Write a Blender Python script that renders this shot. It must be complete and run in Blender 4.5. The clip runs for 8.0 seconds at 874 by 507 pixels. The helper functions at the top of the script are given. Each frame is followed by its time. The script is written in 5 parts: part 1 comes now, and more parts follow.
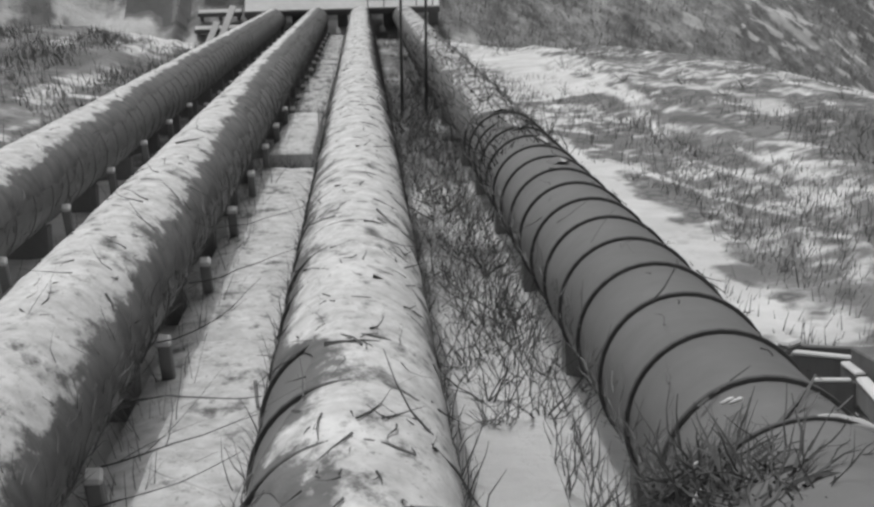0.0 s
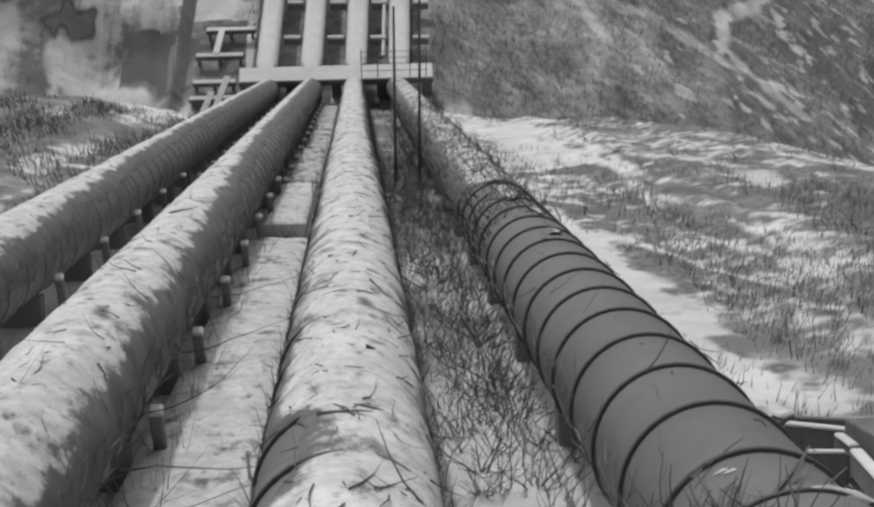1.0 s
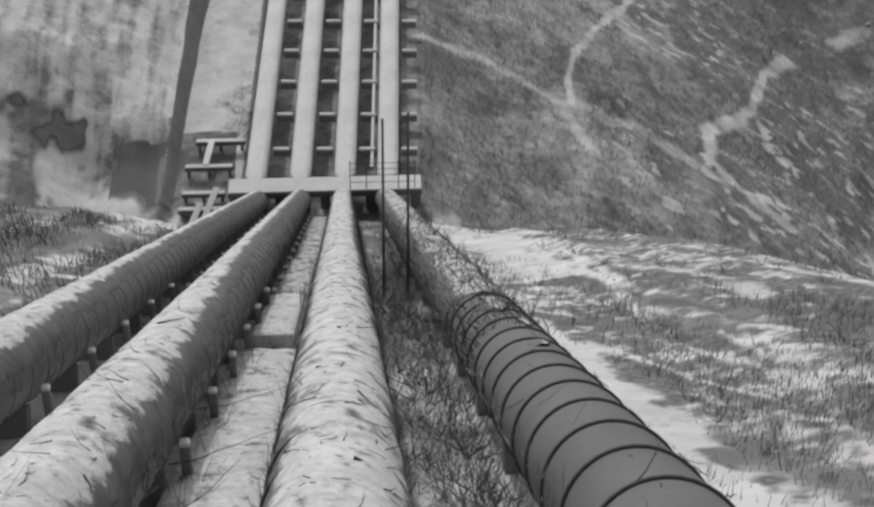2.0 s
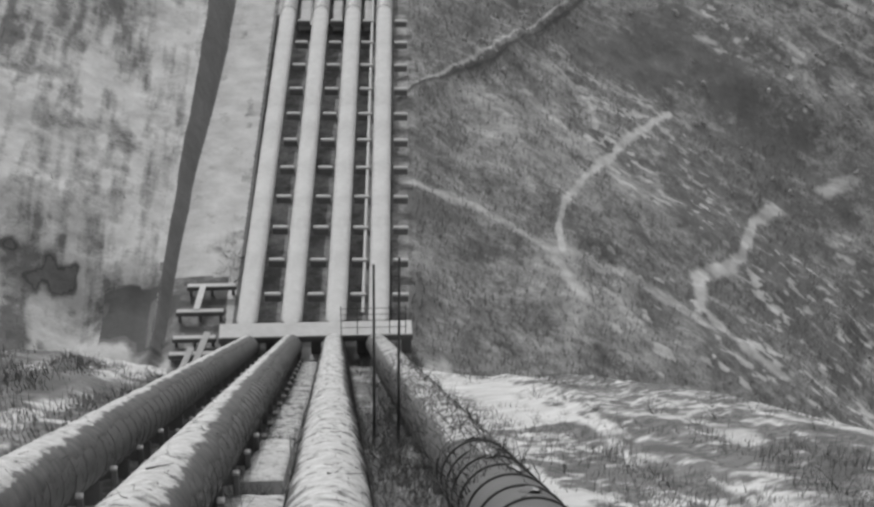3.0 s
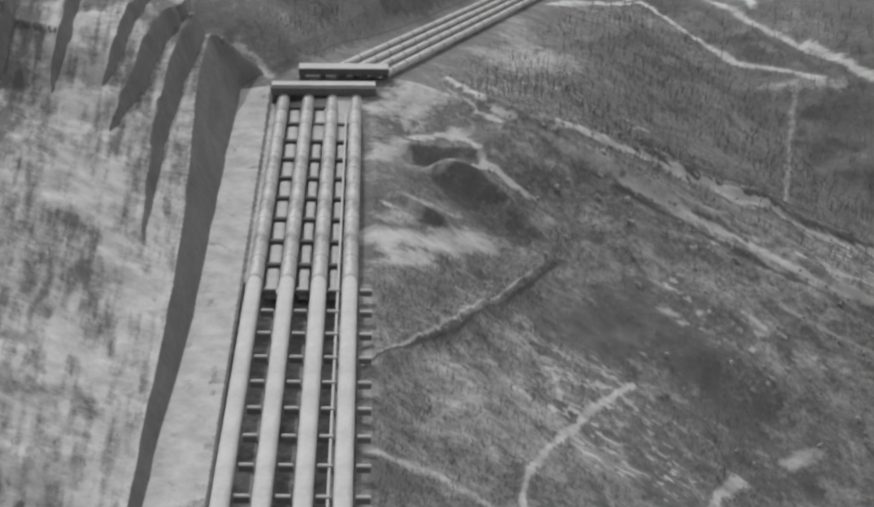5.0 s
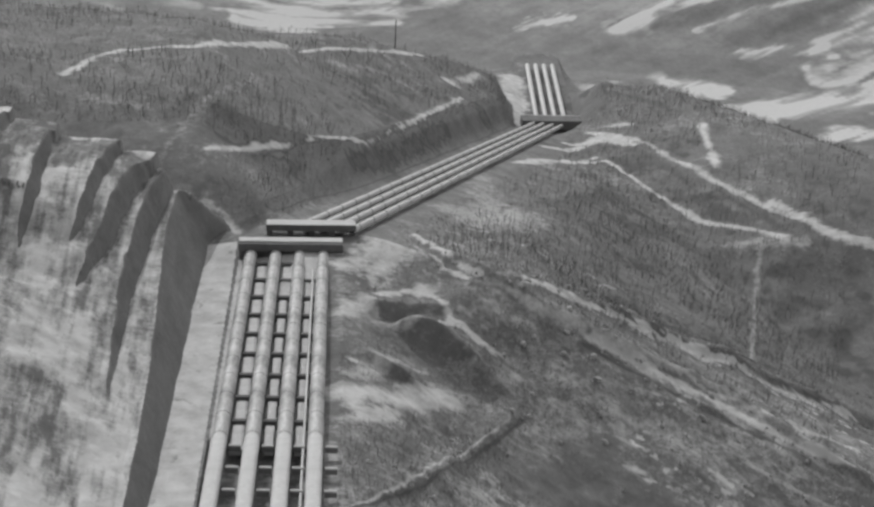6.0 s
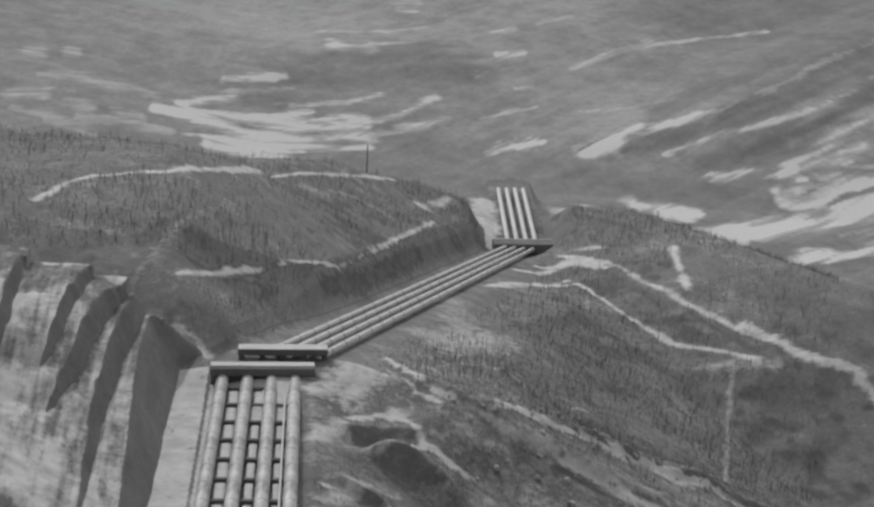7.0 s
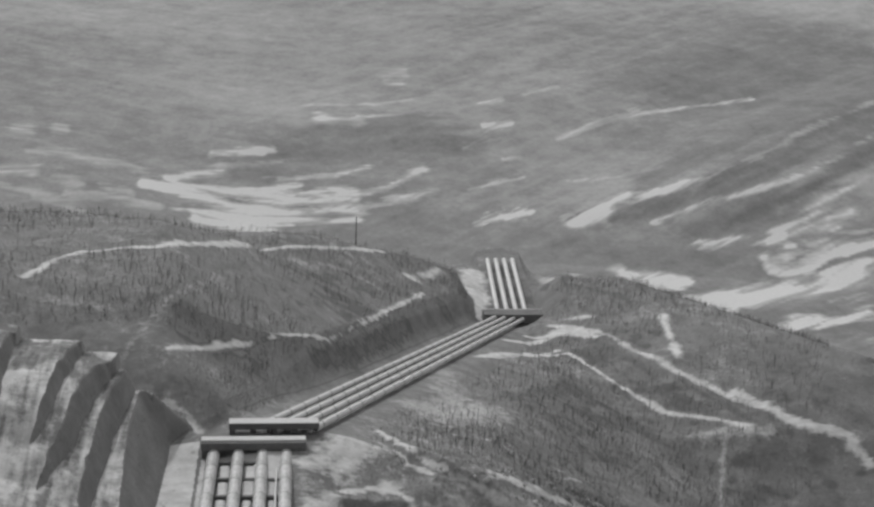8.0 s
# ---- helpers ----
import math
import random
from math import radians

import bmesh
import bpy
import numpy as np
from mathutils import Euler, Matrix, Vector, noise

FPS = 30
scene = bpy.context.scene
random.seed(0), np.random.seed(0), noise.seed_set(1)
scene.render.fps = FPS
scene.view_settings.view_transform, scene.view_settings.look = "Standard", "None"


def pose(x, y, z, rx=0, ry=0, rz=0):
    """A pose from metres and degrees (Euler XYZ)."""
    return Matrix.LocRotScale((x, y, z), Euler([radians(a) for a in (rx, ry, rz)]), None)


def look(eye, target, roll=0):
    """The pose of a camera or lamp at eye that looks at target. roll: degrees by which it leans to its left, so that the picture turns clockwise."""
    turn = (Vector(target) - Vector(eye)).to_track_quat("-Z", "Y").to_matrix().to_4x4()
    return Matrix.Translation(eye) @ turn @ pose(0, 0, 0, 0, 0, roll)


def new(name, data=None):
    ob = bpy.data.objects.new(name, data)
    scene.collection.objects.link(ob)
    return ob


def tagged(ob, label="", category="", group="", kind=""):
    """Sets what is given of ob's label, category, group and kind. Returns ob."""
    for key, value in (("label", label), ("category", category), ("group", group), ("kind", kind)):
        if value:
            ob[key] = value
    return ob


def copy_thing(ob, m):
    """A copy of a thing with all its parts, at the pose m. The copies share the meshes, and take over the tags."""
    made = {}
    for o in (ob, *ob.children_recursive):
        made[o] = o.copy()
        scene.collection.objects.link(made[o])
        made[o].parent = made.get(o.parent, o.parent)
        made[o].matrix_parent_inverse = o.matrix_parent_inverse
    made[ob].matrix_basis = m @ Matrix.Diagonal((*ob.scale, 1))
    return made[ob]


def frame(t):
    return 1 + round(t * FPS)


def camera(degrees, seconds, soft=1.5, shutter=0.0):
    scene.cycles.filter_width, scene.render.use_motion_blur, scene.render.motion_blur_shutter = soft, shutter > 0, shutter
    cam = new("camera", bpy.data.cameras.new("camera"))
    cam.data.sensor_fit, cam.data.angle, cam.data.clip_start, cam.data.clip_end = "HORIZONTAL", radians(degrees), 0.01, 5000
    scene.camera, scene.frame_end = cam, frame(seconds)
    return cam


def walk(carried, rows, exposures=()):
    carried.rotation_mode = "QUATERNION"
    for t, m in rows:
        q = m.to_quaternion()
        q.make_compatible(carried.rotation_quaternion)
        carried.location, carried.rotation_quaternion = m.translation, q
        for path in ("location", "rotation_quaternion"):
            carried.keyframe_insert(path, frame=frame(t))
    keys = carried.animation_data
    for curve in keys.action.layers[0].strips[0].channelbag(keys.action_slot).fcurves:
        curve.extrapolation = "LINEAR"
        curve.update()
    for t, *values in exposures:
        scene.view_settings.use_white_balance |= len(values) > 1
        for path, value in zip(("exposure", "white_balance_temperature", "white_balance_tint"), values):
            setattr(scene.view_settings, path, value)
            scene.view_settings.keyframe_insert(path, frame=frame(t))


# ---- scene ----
# The camera stands over the penstock trench, still, and tilts up along the pipes.
cam = camera(26.0, 8.0, soft=2.6)
EYE = Vector((0.0, 0.0, 0.0))
TURN = 2.81
# seconds, degrees to the right, degrees up, lean
ROWS = [
    (0.0, 0.000, -45.000, 0.000), (0.5, 0.134, -44.083, 0.099), (1.0, 0.281, -42.876, 0.330),
    (2.5, 0.883, -37.377, 0.877), (3.0, 0.968, -35.100, 1.094), (3.5, 1.191, -33.203, 1.376),
    (4.0, 1.428, -31.459, 1.511), (5.5, 2.330, -24.501, 2.506), (6.0, 2.857, -22.168, 2.712),
    (6.5, 3.364, -19.906, 2.700), (7.0, 3.566, -18.391, 2.700), (7.5, 3.627, -17.062, 2.411),
    (8.0, 3.805, -16.223, 1.977),
]


def heading(right, up):
    a, e = radians(right + TURN), radians(up)
    return Vector((math.sin(a) * math.cos(e), math.cos(a) * math.cos(e), math.sin(e)))


walk(cam, [(t, look(EYE, EYE + heading(a, e) * 10, lean)) for t, a, e, lean in ROWS],
     exposures=((0.0, 0.52), (1.0, 0.51), (2.5, 0.49), (5.5, 0.52), (6.5, 0.54), (7.0, 0.41), (7.5, 0.44), (8.0, 0.52)))

# ---- light: a low winter sun ahead, a little to the left, under a hazy sky ----
SUN_AZ, SUN_EL = -16.0, 33.0
world = bpy.data.worlds.new("winter_sky")
scene.world = world
world.use_nodes = True
wn = world.node_tree
wn.nodes.clear()
sky = wn.nodes.new("ShaderNodeTexSky")
sky.sky_type, sky.sun_disc = "NISHITA", False
sky.sun_elevation, sky.sun_rotation = radians(SUN_EL), radians(SUN_AZ)
grey = wn.nodes.new("ShaderNodeRGBToBW")
back = wn.nodes.new("ShaderNodeBackground")
back.inputs["Strength"].default_value = 0.15
wout = wn.nodes.new("ShaderNodeOutputWorld")
wn.links.new(sky.outputs[0], grey.inputs[0])
wn.links.new(grey.outputs[0], back.inputs[0])
wn.links.new(back.outputs[0], wout.inputs[0])
sun_data = bpy.data.lights.new("sun", "SUN")
sun_data.energy, sun_data.angle, sun_data.color = 0.92, radians(0.8), (1, 1, 1)
sun = new("sun", sun_data)
a, e = radians(SUN_AZ), radians(SUN_EL)
sun.matrix_world = look((0, 0, 60), (-40 * math.sin(a) * math.cos(e), -40 * math.cos(a) * math.cos(e), 60 - 40 * math.sin(e)))


# ---- materials: everything on this film is a shade of grey ----
def shade(v):
    return (v, v, v, 1)


def mat_nodes(name, rough=0.9):
    m = bpy.data.materials.new(name)
    m.use_nodes = True
    nt = m.node_tree
    b = nt.nodes["Principled BSDF"]
    b.inputs["Roughness"].default_value = rough
    b.inputs["Specular IOR Level"].default_value = 0.2
    return m, nt, b


def noise_node(nt, scale, detail=4, rough=0.6, stretch=(1, 1, 1), space="Object"):
    tc, mp, n = nt.nodes.new("ShaderNodeTexCoord"), nt.nodes.new("ShaderNodeMapping"), nt.nodes.new("ShaderNodeTexNoise")
    mp.inputs["Scale"].default_value = stretch
    n.inputs["Scale"].default_value, n.inputs["Detail"].default_value, n.inputs["Roughness"].default_value = scale, detail, rough
    nt.links.new(tc.outputs[space], mp.inputs[0])
    nt.links.new(mp.outputs[0], n.inputs["Vector"])
    return n.outputs["Fac"]


def ramp(nt, fac, stops):
    r = nt.nodes.new("ShaderNodeValToRGB")
    el = r.color_ramp.elements
    while len(el) < len(stops):
        el.new(0.5)
    for e_, (p, v) in zip(el, stops):
        e_.position, e_.color = p, shade(v)
    nt.links.new(fac, r.inputs[0])
    return r.outputs[0]


def mix(nt, fac, c1, c2, mode="MIX"):
    m = nt.nodes.new("ShaderNodeMix")
    m.data_type, m.blend_type = "RGBA", mode
    for sock, v in ((m.inputs[0], fac), (m.inputs[6], c1), (m.inputs[7], c2)):
        if isinstance(v, (int, float)):
            sock.default_value = v if sock == m.inputs[0] else shade(v)
        else:
            nt.links.new(v, sock)
    return m.outputs[2]


def bump(nt, b, height, strength, distance):
    n = nt.nodes.new("ShaderNodeBump")
    n.inputs["Strength"].default_value, n.inputs["Distance"].default_value = strength, distance
    nt.links.new(height, n.inputs["Height"])
    nt.links.new(n.outputs[0], b.inputs["Normal"])


def plain(name, lo, hi, scale, rough=0.9, stretch=(1, 1, 1), rel=0.3, dist=0.02, vary=0.0):
    """A surface of two greys mixed by grain and by larger stains."""
    m, nt, b = mat_nodes(name, rough)
    fine = noise_node(nt, scale, 6, 0.65, stretch)
    wide = noise_node(nt, scale * 0.13, 3, 0.5)
    base = ramp(nt, fine, [(0.3, lo), (0.7, hi)])
    base = mix(nt, 0.55, base, ramp(nt, wide, [(0.3, lo), (0.7, hi)]))
    if vary:
        info = nt.nodes.new("ShaderNodeObjectInfo")
        base = mix(nt, 1.0, base, ramp(nt, info.outputs["Random"], [(0, 1 - vary), (1, 1.0)]), "MULTIPLY")
    nt.links.new(base, b.inputs["Base Color"])
    bump(nt, b, fine, rel, dist)
    return m


SNOW = plain("old_snow", 0.48, 0.68, 1.6, 0.7, rel=0.5, dist=0.05)
STEEL = plain("painted_steel", 0.12, 0.185, 2.2, 0.5, rel=0.15, dist=0.01, vary=0.15)
BAND = plain("rusty_band", 0.06, 0.11, 6.0, 0.7)
DARK_CONCRETE = plain("stained_concrete", 0.11, 0.20, 1.2, 0.95)
CONCRETE = plain("concrete", 0.16, 0.30, 1.2, 0.95, vary=0.15)
PALE = plain("pale_concrete", 0.42, 0.62, 0.8, 0.9)
PALE_STEEL = plain("frosted_steel", 0.50, 0.66, 0.5, 0.6, rel=0.2)
WORN_STEEL = plain("worn_pale_steel", 0.18, 0.68, 1.5, 0.5, stretch=(1.3, 0.35, 1.3), rel=0.3)


def littered(name, worn):
    """Crusted snow with needles, bark and soil in it; worn: how much of it has gone."""
    m, nt, b = mat_nodes(name, 0.75)
    crust = noise_node(nt, 1.6, 6)
    litter = noise_node(nt, 2.4, 8, 0.70, (1.2, 0.55, 1.2))
    drift = noise_node(nt, 0.8, 4, 0.6, (1.0, 0.6, 1.0))
    lm = nt.nodes.new("ShaderNodeMath")
    lm.operation = "MULTIPLY_ADD"
    nt.links.new(drift, lm.inputs[0])
    lm.inputs[1].default_value = 0.45
    nt.links.new(litter, lm.inputs[2])
    base = mix(nt, 0.5, ramp(nt, crust, [(0.3, 0.38), (0.7, 0.70)]), ramp(nt, noise_node(nt, 5.0, 6, 0.65, (1.0, 0.6, 1.0)), [(0.3, 0.27), (0.62, 0.66)]))
    ra = nt.nodes.new("ShaderNodeAttribute")
    ra.attribute_name = "rim"
    rim_w = ramp(nt, ra.outputs["Fac"], [(0.30, 0.0), (0.44, 0.05), (0.58, 0.20), (0.8, 0.6)])
    soil = nt.nodes.new("ShaderNodeMath")
    nt.links.new(lm.outputs[0], soil.inputs[0])
    nt.links.new(rim_w, soil.inputs[1])
    fleck = ramp(nt, noise_node(nt, 9.0, 4, 0.7, (1.0, 0.5, 1.0)), [(0.60 - worn, 0.0), (0.70 - worn, 0.6)])
    bare = ramp(nt, soil.outputs[0], [(0.77 - worn, 0.0), (0.91 - worn, 0.94)])
    bare = mix(nt, 1.0, bare, fleck, "LIGHTEN")
    nt.links.new(mix(nt, bare, base, ramp(nt, crust, [(0.3, 0.06), (0.7, 0.15)])), b.inputs["Base Color"])
    bump(nt, b, litter, 0.5, 0.06)
    return m


PIPE_SNOW = littered("littered_snow", 0.0)
# worn thin on the bare pipe; on the far walkway slabs it paints shadow
THIN_AND_SHADED_SNOW = littered("thin_and_shaded_snow", 0.09)
TIMBER = plain("weathered_timber", 0.10, 0.22, 3.0, 0.9, stretch=(1, 1, 0.15))
TWIG = plain("dry_twig", 0.07, 0.14, 8.0)
STRAW = plain("dry_grass", 0.12, 0.30, 5.0, vary=0.3)


# ---- terrain begin
def vnoise(x, y, scale, seed=0):
    """Smooth value noise, -1 to 1, on arrays."""
    x, y = np.asarray(x) / scale + 37.1 * seed, np.asarray(y) / scale + 11.7 * seed
    xi, yi = np.floor(x), np.floor(y)
    fx, fy = x - xi, y - yi
    fx, fy = fx * fx * (3 - 2 * fx), fy * fy * (3 - 2 * fy)

    def h(i, j):
        s = np.sin(i * 127.1 + j * 311.7 + seed * 74.7) * 43758.5453
        return 2 * (s - np.floor(s)) - 1
    return (h(xi, yi) * (1 - fx) + h(xi + 1, yi) * fx) * (1 - fy) + (h(xi, yi + 1) * (1 - fx) + h(xi + 1, yi + 1) * fx) * fy


def fbm(x, y, scale, seed=0, n=4):
    return sum(vnoise(x, y, scale / 2.03 ** k, seed + k) * 0.5 ** k for k in range(n))


def step(a, b, v):
    t = np.clip((v - a) / (b - a), 0, 1)
    return t * t * (3 - 2 * t)


def smax(a, b, k):
    h = np.clip(0.5 + 0.5 * (a - b) / k, 0, 1)
    return b * (1 - h) + a * h + k * h * (1 - h)


def smin(a, b, k):
    return -smax(-a, -b, k)


def near_line(x, y, pts):
    """Distance to a polyline of (x, y, value), the value at the nearest place, and the side (left positive)."""
    best = np.full(np.shape(x), 1e9)
    val, side, along = np.zeros(np.shape(x)), np.zeros(np.shape(x)), np.zeros(np.shape(x))
    run = 0.0
    for (x0, y0, v0), (x1, y1, v1) in zip(pts, pts[1:]):
        dx, dy = x1 - x0, y1 - y0
        length = np.hypot(dx, dy)
        t = np.clip(((x - x0) * dx + (y - y0) * dy) / length ** 2, 0, 1)
        d = np.hypot(x - x0 - t * dx, y - y0 - t * dy)
        m = d < best
        best = np.where(m, d, best)
        val = np.where(m, v0 + t * (v1 - v0), val)
        side = np.where(m, np.sign(dx * (y - y0) - dy * (x - x0)), side)
        along = np.where(m, run + t * length, along)
        run += length
    return best, val, side, along


def axis1(y):
    return -0.7324 * y - 5.45


def axis2(y):
    return -94.5 - 0.0645 * (y - 124.5)


def middle2(y):
    return -1.85 + (y - 124) * 0.038


# scarps: foot lines as (x, y, height), how steep, and how far the ground behind them takes to fall back
SPOIL = [
    ([(16.5, 230.0, 0.2), (19.0, 228.5, 4.2), (23.0, 226.0, 5.4), (27.6, 224.1, 4.4), (35.3, 221.6, 0.3)], 0.55, 8.0),
    ([(14.6, 231.0, 0.3), (16.2, 232.3, 2.6), (19.1, 233.7, 2.9), (24.4, 235.8, 2.2), (26.5, 236.5, 0.2)], 0.5, 4.5),
    ([(11.5, 215.0, 0.2), (14.0, 216.0, 1.4), (17.5, 215.5, 1.2), (20.0, 214.0, 0.2)], 0.6, 4.0),
]
# rock faces left of the second stretch, each higher than the one before it: foot lines as (u, y, height)
TERRACES = [
    ([(-17.3, 188, 0.0), (-17.8, 206, 1.9), (-17.7, 222, 3.3), (-17.2, 236, 3.9), (-16.5, 250, 3.7), (-15.9, 262, 2.9)], 0.40),
    ([(-23.6, 211, 0.0), (-22.6, 217, 1.6), (-21.2, 224, 2.6), (-20.7, 233, 3.2), (-20.0, 241, 3.2), (-18.9, 252, 2.3)], 0.42),
    ([(-25.6, 219, 0.0), (-24.6, 224, 1.7), (-24.1, 230, 2.2), (-23.7, 243, 2.2), (-23.4, 256, 1.6)], 0.34),
    ([(-31.2, 216, 0.0), (-30.8, 221, 1.7), (-30.5, 228, 2.3), (-30.9, 238, 2.3), (-31.6, 250, 1.7)], 0.36),
    ([(-37.5, 214, 0.0), (-37.2, 222, 1.9), (-37.4, 240, 2.2), (-38, 252, 1.6)], 0.45),
]
# low banks of dug earth that run down the right flank
BANKS = [
    ([(22.7, 267.5, 0.6), (27.6, 252.0, 1.0), (38.9, 243.5, 1.3), (47.2, 243.5, 1.4), (64.8, 245.1, 1.5), (85.4, 234.7, 1.5)], 1.5),
    ([(38.6, 250.8, 0.6), (52.0, 265.1, 1.3), (60.5, 266.8, 1.5), (81.6, 274.2, 1.6), (102.7, 286.4, 1.6)], 1.8),
    ([(7.7, 166.7, 0.5), (13.7, 179.6, 0.9), (20.4, 192.1, 0.9), (27.6, 209.1, 1.0), (33.3, 220.6, 0.6)], 1.0),
]
# long spurs of the mountains across the valley
FAR_SPURS = [
    ([(300, 1670, 0), (400, 1745, 7), (465, 1790, 9), (629, 1965, 11), (760, 2080, 9)], 34),
    ([(370, 1665, 0), (470, 1735, 7), (572, 1805, 9), (698, 1930, 10), (780, 2010, 9)], 30),
    ([(-60, 1850, 0), (0, 1910, 6), (60, 1960, 9), (130, 2010, 10), (200, 1970, 5), (260, 1920, 0)], 44),
    ([(-330, 2020, 8), (-150, 1850, 8), (-90, 1770, 4), (-40, 1700, 0)], 40),
]
RIDGE_B = [(8, 258, -102.6), (43, 375, -133.2), (79, 494, -164.6)]
RIDGE_R = [(99, 508, -156.5), (107, 490, -152.2), (112, 470, -149.3), (119, 440, -144.3), (125.5, 412, -140.2), (140, 385, -138.6), (230, 380, -165)]
RIDGE_C = [(-260, 400, -70), (-120, 380, -88), (-45, 390, -105), (-23, 419, -118.5), (6, 440, -123.5), (42, 480, -137), (57, 497, -143.5), (66, 508, -151)]
LINE3 = [(9.3, 257, -102.1), (78, 492, -163.6)]
LINE4 = [(78.5, 488, -163.9), (86, 575, -168.4)]


def brow(x):
    """How far ahead the first slope reaches before it breaks off."""
    return 119 - 17 * step(5, 9, x) - 32 * step(8, 20, x) - 14 * step(18, 45, x) - 4 * step(-9, -30, x)


def ground_z(x, y):
    x, y = np.asarray(x, float), np.asarray(y, float)
    r = np.hypot(x, y)
    # the first slope, under the near pipes
    y1 = np.maximum(y, -14)
    a = axis1(y1) - 1.65 + 0.3 * np.maximum(-14 - y, 0)
    a = a + 0.9 * step(6.5, 14, x) + 0.02 * np.maximum(x - 10, 0) ** 1.3 + 2.6 * step(-10, -24, x) - 0.13 * np.maximum(x - 15, 0) ** 1.6
    off = step(5.2, 9, np.abs(x + 1.9) - 3)
    a = a + off * (0.30 * fbm(x + 0.02 * y, y * 0.07, 4, 3) + 0.16 * fbm(x * 1.5, y * 0.1, 2.2, 5))
    a = a + 0.05 * fbm(x, y * 0.2, 0.9, 6)
    edge = brow(x) + off * 3 * fbm(x, y, 9, 7)
    a = a - 1.5 * np.maximum(y - edge, 0) - 0.06 * np.clip(y - edge + 8, 0, 60) ** 1.5
    # the second stretch: a bench with the pipes, a cut on the left, a falling flank on the right
    u = x - middle2(y)
    f = axis2(y) - 1.25 - 1.0 * step(6.5, 6.1, np.abs(u + 0.1)) * step(189, 187.5, y) * step(122, 125, y)
    right = np.maximum(u - 8.5, 0)
    drop = 0.52 * right + 0.0022 * np.minimum(right, 60) ** 2
    rough = step(8.5, 16, u)
    low = f - drop + rough * (1.3 * fbm(x, y, 22, 8) + 0.35 * fbm(x, y, 4, 12))
    # spoil heaps and banks on the right flank
    for foot_line, lean, back in SPOIL:
        d, v, side, _ = near_line(x, y, foot_line)
        run_ = lean * v + 0.1
        up = np.where(side > 0, step(0, 1, d / run_) * np.exp(-np.maximum(d - run_, 0) / back), 0)
        low = low + v * up * (1 + 0.10 * fbm(x, y, 3, 17, 2))
    # the cut wall of the bench, and the rock faces above it
    wall = 1.6 + 3.0 * step(130, 205, y) + 3.9 * step(190, 250, y)
    wall = wall * (1 - 0.55 * step(257, 264, y))
    curl = 3.8 * step(255.5, 264, y)
    lu = np.maximum(-u - 12.4 + 1.0 * step(140, 185, y) + 0.4 * step(235, 256, y) + curl + 0.12 * vnoise(x, y, 5, 20), 0)
    run = 0.52 * wall
    cut = wall * np.clip(lu / run, 0, 1)
    out = np.maximum(lu - run - 0.8, 0)
    ribs = step(196, 240, y)
    rise = np.minimum(out * 0.40, 30) * (1 - 0.85 * ribs)
    for foot_line, lean in TERRACES:
        d, v, side, _ = near_line(u, y, foot_line)
        run_ = lean * v + 0.1
        rise = rise + v * np.where(side > 0, np.clip((d + 0.25 * vnoise(x, y, 3.5, 22)) / run_, 0, 1), 0)
    foot = 1 - step(258, 268, y - 0.42 * np.maximum(-u - 15, 0))
    low = low + (cut + rise) * foot + step(run + 0.5, run + 5, lu) * (0.8 * fbm(x, y, 18, 21, 2) * (1 - 0.5 * ribs) + 0.22 * fbm(x, y, 4, 24, 3))
    # the hollow beside the first block
    low = low - 2.6 * step(17, 22, -x) * step(141, 130, y) - 2.0 * step(13, 17, -x) * step(134, 128, y)
    end = 257 + 7 * step(-6, -11, u) + 14 * step(-15, -32, u)
    low = low - 0.75 * np.maximum(y - end, 0)
    low = np.where(y < 60, np.minimum(low, -90 + 0 * y), low)
    # the spur that carries the third stretch, and the hill behind it
    db, vb, sb, alb = near_line(x, y, RIDGE_B)
    flat = step(225, 160, alb) * (sb < 0)
    b = vb - 0.46 * np.maximum(db - 6, 0) + flat * 0.3 * np.clip(db - 6, 0, 20)
    dr, vr, sr, _ = near_line(x, y, RIDGE_R)
    b = smax(b, vr - np.where(sr < 0, 0.22, 0.46) * np.maximum(dr - 6, 0), 4.0)
    db = np.minimum(db, dr)
    b = b + step(8, 30, db) * (1.6 * fbm(x, y, 40, 31) + 0.5 * fbm(x, y, 9, 35))
    dc, vc, sc, _ = near_line(x, y, RIDGE_C)
    c = vc - np.where(sc > 0, 0.5, -0.125) * dc + step(4, 30, dc) * (0.9 * fbm(x, y, 45, 41) + 0.35 * fbm(x, y, 8, 45)) - 0.004 * np.maximum(322 - y, 0) ** 2
    line_x = np.where(y < 490, 9.3 + 0.2923 * (y - 257), 77.4 + 0.1 * (y - 490))
    line_z = np.where(y < 490, -102.1 - 0.2617 * (y - 257), -163.1 - 0.05 * (y - 490))
    away = (line_x - x) * 0.96
    c = smin(c, line_z + np.minimum((0.62 + 0.58 * step(280, 330, y)) * np.maximum(away - 6.5, 0), 9.0 + 0.57 * (away - 14)), 1.2) - 1.2 * np.maximum(y - 512, 0)
    c = np.where(away > 0, c, -400.0)
